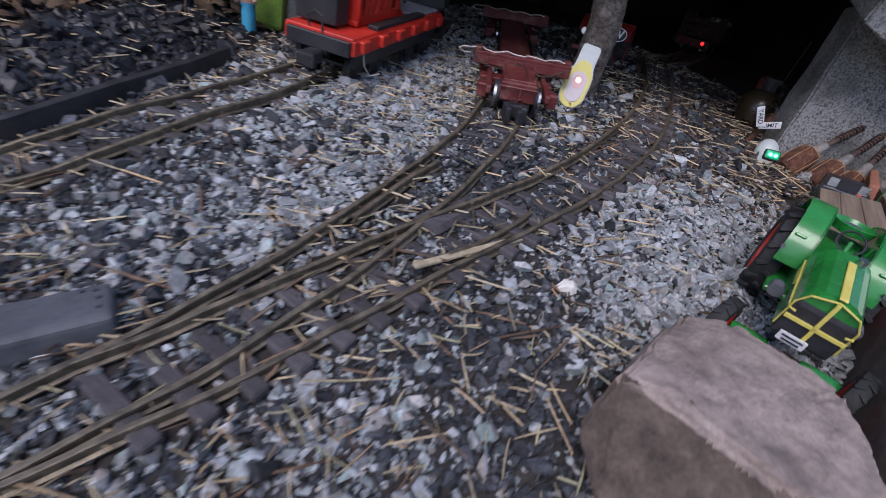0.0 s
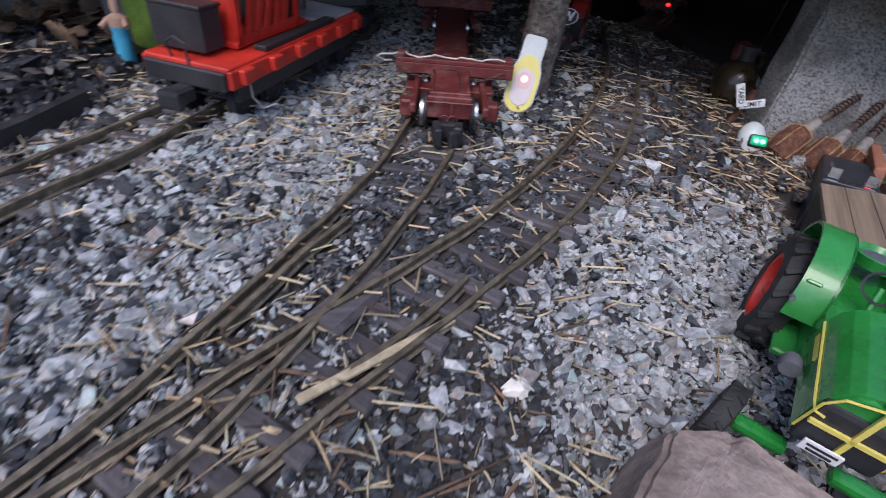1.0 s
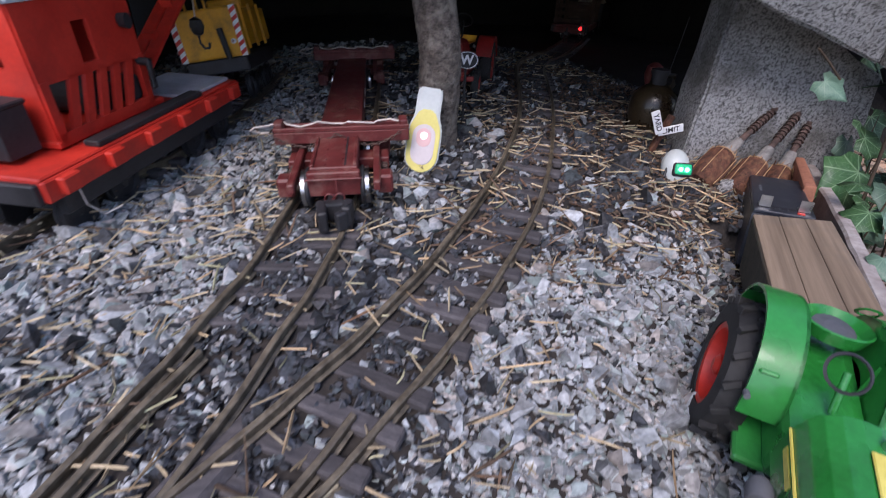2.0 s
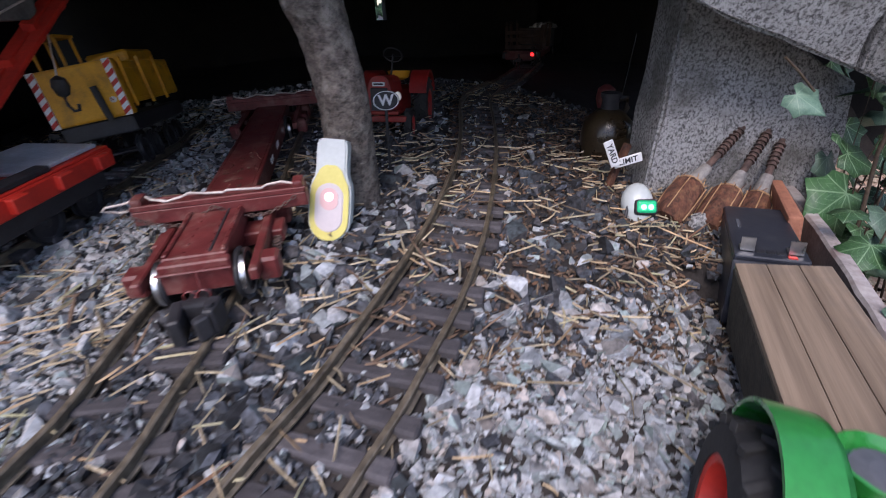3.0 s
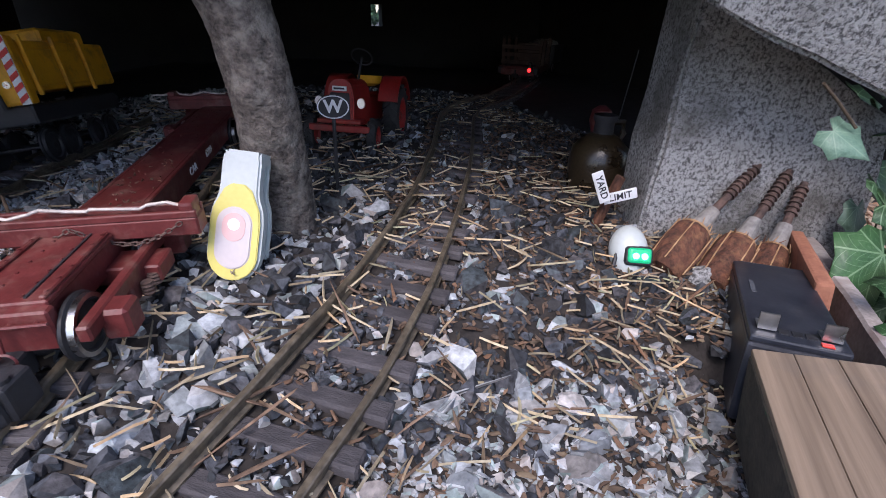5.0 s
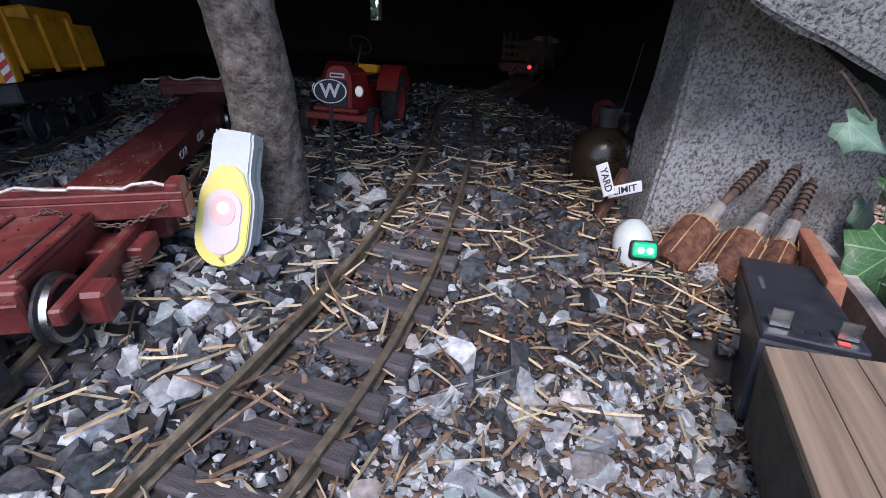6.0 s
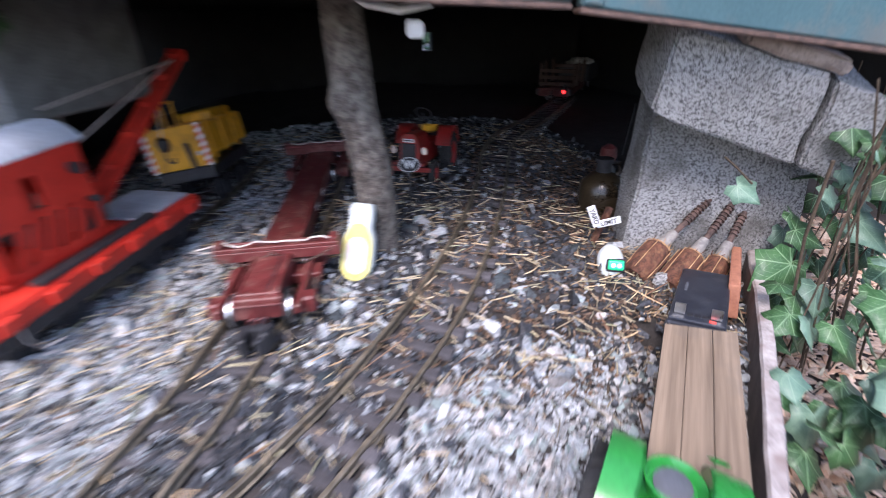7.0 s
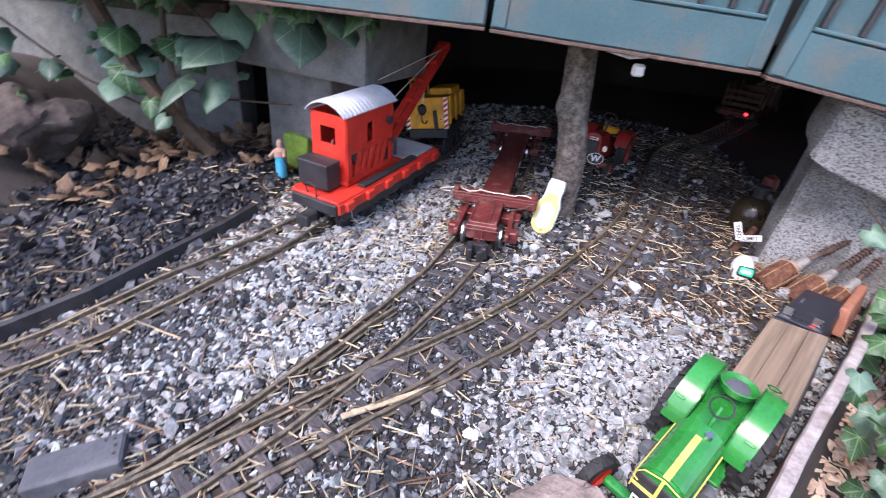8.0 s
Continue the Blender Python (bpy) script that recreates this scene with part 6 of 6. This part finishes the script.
# small stones that fill the gaps of the beds
for k in range(52000):
    x, y = rng.uniform(-0.3, 0.5), rng.uniform(0.12, 0.9)
    if beyond_edging(x, y) > -0.004 or beyond_coal_board(x, y) > 0:
        continue
    p = np.array((x, y))
    if off(p, RAIL_XY) < 0.0055 or off(p, MID_XY) < 0.027:
        continue
    share, cover = zone(x, y)
    if cover < 1 or rng.random() > 0.25 + share:
        continue
    s = rng.uniform(0.0016, 0.003)
    (pale if rng.random() < share + 0.06 else dark).append((x, y, height(x, y) + rng.uniform(0.1, 0.9) * s, s * 1.2, s, s * 0.8))
strew("gravel", pale, HULLS, STONE_L, "pale grey, greenish and white gravel between the tracks", "gravel", rounded=True)
strew("slate_gravel", dark, HULLS, STONE_D, "dark slate chippings mixed with the gravel", "gravel", rounded=True)
strew("coal", coal, HULLS, COAL, "heap of black coal pieces behind the board", "coal")


def splinter():
    """A flat, slightly bent splinter, 1 long."""
    n = 4
    bend = rng.normal(0, 0.05)
    v = []
    for k in range(n + 1):
        x = -0.5 + k / n
        w = 0.5 * (1 - 0.35 * abs(2 * x) ** 3) * rng.uniform(0.8, 1.1)
        o = bend * (1 - 4 * x * x) * 8
        v += [(x, o - w, 0), (x, o + w, 0), (x, o + 0.2 * w, 0.8)]
    t = []
    for k in range(n):
        a, b = 3 * k, 3 * k + 3
        for i, j in ((0, 1), (1, 2), (2, 0)):
            t += [(a + i, a + j, b + j), (a + i, b + j, b + i)]
    t += [(0, 2, 1), (3 * n, 3 * n + 1, 3 * n + 2)]
    return np.array(v), np.array(t)


STRAWS = [splinter() for _ in range(16)]
straw, bits = [], []
for k in range(34000):
    x, y = rng.uniform(-0.5, 0.68), rng.uniform(0.02, 1.25)
    if beyond_edging(x, y) > -0.01 or beyond_coal_board(x, y) > 0.2:
        continue
    right = x - np.interp(y, [p[1] for p in RAIL_D], [p[0] for p in RAIL_D])
    p = 0.42
    if 0.01 < right and y < 0.56 and x > 0.27:
        p = 0.12
    if right > 0.0 and y > 0.54:
        p = 0.62
    if beyond_coal_board(x, y) > 0:
        p = 0.3
    if x < 0.12 and y > 0.4 and beyond_coal_board(x, y) < 0:
        p = 0.3
    if y > 0.85:
        p *= 0.4
    p *= 0.65 + 0.9 * noise.noise((x * 7, y * 7, 9))
    if rng.random() > p:
        continue
    L = float(np.clip(rng.lognormal(math.log(0.013), 0.52), 0.005, 0.046))
    w = rng.uniform(0.0007, 0.0014) * (1.25 if L > 0.02 else 1)
    z = height(x, y) + rng.uniform(0.003, 0.0085)
    (straw if rng.random() < 0.8 else bits).append((x, y, z, L, w, 0.0012))
strew("straw", straw, STRAWS, STRAW, "dry straw and pale wood splinters strewn over the stones", "straw", 0.13)
chips = list(bits)
for k in range(13000):
    x, y = rng.uniform(0.3, 0.68), rng.uniform(0.52, 1.2)
    right = x - np.interp(y, [p[1] for p in RAIL_D], [p[0] for p in RAIL_D])
    if right < -0.06 or (beyond_edging(x, y) > -0.01 and y < 0.8) or off(np.array((x, y)), RAIL_XY) < 0.005:
        continue
    chips.append((x, y, height(x, y) + rng.uniform(0, 0.004), rng.uniform(0.0016, 0.0055), rng.uniform(0.001, 0.0022), rng.uniform(0.0006, 0.0014)))
strew("bark_chips", chips, HULLS, CHIP, "brown bark and wood chips on the dark soil", "bark chips", 0.35)
beam_litter = []
for k in range(90):
    x, y = rng.uniform(-0.016, 0.016), rng.choice((rng.uniform(0.08, 0.36), rng.uniform(0.09, 0.2)))
    p = flat.matrix_basis @ Vector((x, y, 0.0368))
    beam_litter.append((*p, rng.uniform(0.0006, 0.0022), rng.uniform(0.0004, 0.001), 0.0005))
strew("beam_litter", beam_litter, HULLS, CHIP, "specks of bark and dust on the log car beam", "litter", 0.2)
pale_chips = []
for k in range(20000):
    x, y = rng.uniform(0.42, 1.1), rng.uniform(0.1, 0.85)
    if beyond_edging(x, y) < 0.02:
        continue
    s = rng.uniform(0.005, 0.013)
    pale_chips.append((x, y, height(x, y) + rng.uniform(0, 0.006), s, s * rng.uniform(0.35, 0.6), s * 0.15))
strew("wood_chips", pale_chips, HULLS, MULCH, "pale pinkish wood chips on the garden bed", "wood chips", 0.3)

# single pieces that stand out
def lump(name, at, size, mat, seed, label, category):
    bm = bmesh.new()
    r = random.Random(seed)
    for _ in range(16):
        v = Vector((r.gauss(0, 1), r.gauss(0, 1), r.gauss(0, 1))).normalized()
        bm.verts.new((v.x * size[0], v.y * size[1], v.z * size[2]))
    res = bmesh.ops.convex_hull(bm, input=bm.verts[:])
    bmesh.ops.delete(bm, geom=[e for e in res["geom_interior"] if isinstance(e, bmesh.types.BMVert)], context="VERTS")
    bmesh.ops.bevel(bm, geom=bm.edges[:], offset=min(size) * 0.2, segments=2, affect="EDGES")
    bm.transform(Matrix.Translation(at))
    return tagged(link(name, bm, mat, smooth=True), label, category)


lump("white_stone", (0.209, 0.384, height(0.209, 0.384) + 0.005), (0.010, 0.0075, 0.008), CHALK, 3, "white quartz stone lying beside the track", "stone")
for k, (x, y, s) in enumerate(((0.417, 0.558, 0.0105), (0.418, 0.54, 0.010), (0.407, 0.532, 0.011), (0.326, 0.54, 0.008), (0.36, 0.569, 0.011), (0.391, 0.555, 0.008), (0.36, 0.536, 0.009), (0.481, 0.597, 0.007), (0.032, 0.464, 0.009), (0.054, 0.472, 0.010))):
    lump("large_stone", (x, y, height(x, y) + 0.003), (s, s * 0.8, s * 0.6), STONE_L, k + 20, "pale grey stone larger than the gravel round it", "stone")
plank = box((0.093, 0.005, 0.0025), bevel=0.0006, m=Matrix.Rotation(math.atan2(0.051, 0.076), 4, "Z"), at=(0.144, 0.4, height(0.144, 0.4) + 0.0085))
tagged(link("wood_lath", rough_up(plank, 0.0008, 70), STRAW), "long pale wooden lath lying along the rail", "wood lath")
tagged(link("hanging_cable", tube([(0.285, 0.65, 0.272), (0.3, 0.65, 0.262), (0.322, 0.65, 0.258), (0.345, 0.65, 0.262)], 0.003, bm=box((0.012, 0.008, 0.012), (0.333, 0.65, 0.246), 0.002)), WHITE), "pale cable sagging under the bridge girder", "cable")
rnd = random.Random(12)
dry = thing("leaf_litter", Matrix(), "curled dry brown leaves under the ivy", "leaf litter", kind="stuff")
DRIES = []
for me in LEAVES[:3]:
    d = me.copy()
    d.materials.clear()
    d.materials.append(DRY)
    DRIES.append(d)
for k in range(170):
    ob = new("dry_leaf", rnd.choice(DRIES))
    ob.parent = dry
    x, y = (rnd.uniform(-0.42, -0.1), rnd.uniform(0.74, 0.92)) if k < 90 else (rnd.uniform(-0.5, -0.25), rnd.uniform(0.6, 0.76))
    ob.matrix_basis = Matrix.Translation((x, y, height(x, y) + rnd.uniform(0.004, 0.03))) @ Matrix.Rotation(rnd.uniform(0, 6.3), 4, "Z") @ Matrix.Rotation(rnd.gauss(0, 0.7), 4, "X") @ Matrix.Scale(rnd.uniform(0.014, 0.026), 4)
# leaf cluster added outside the gap to hold back the white sky
bush = thing("gap_dimming_leaves", Matrix(), "green leaves added behind the back wall to dim the sky in its gap", "bush")
for k in range(240):
    add_leaf(bush, (rnd.uniform(0.55, 0.85), rnd.uniform(2.2, 2.5), rnd.uniform(0.05, 0.32)), rnd.uniform(0.025, 0.04), rnd)
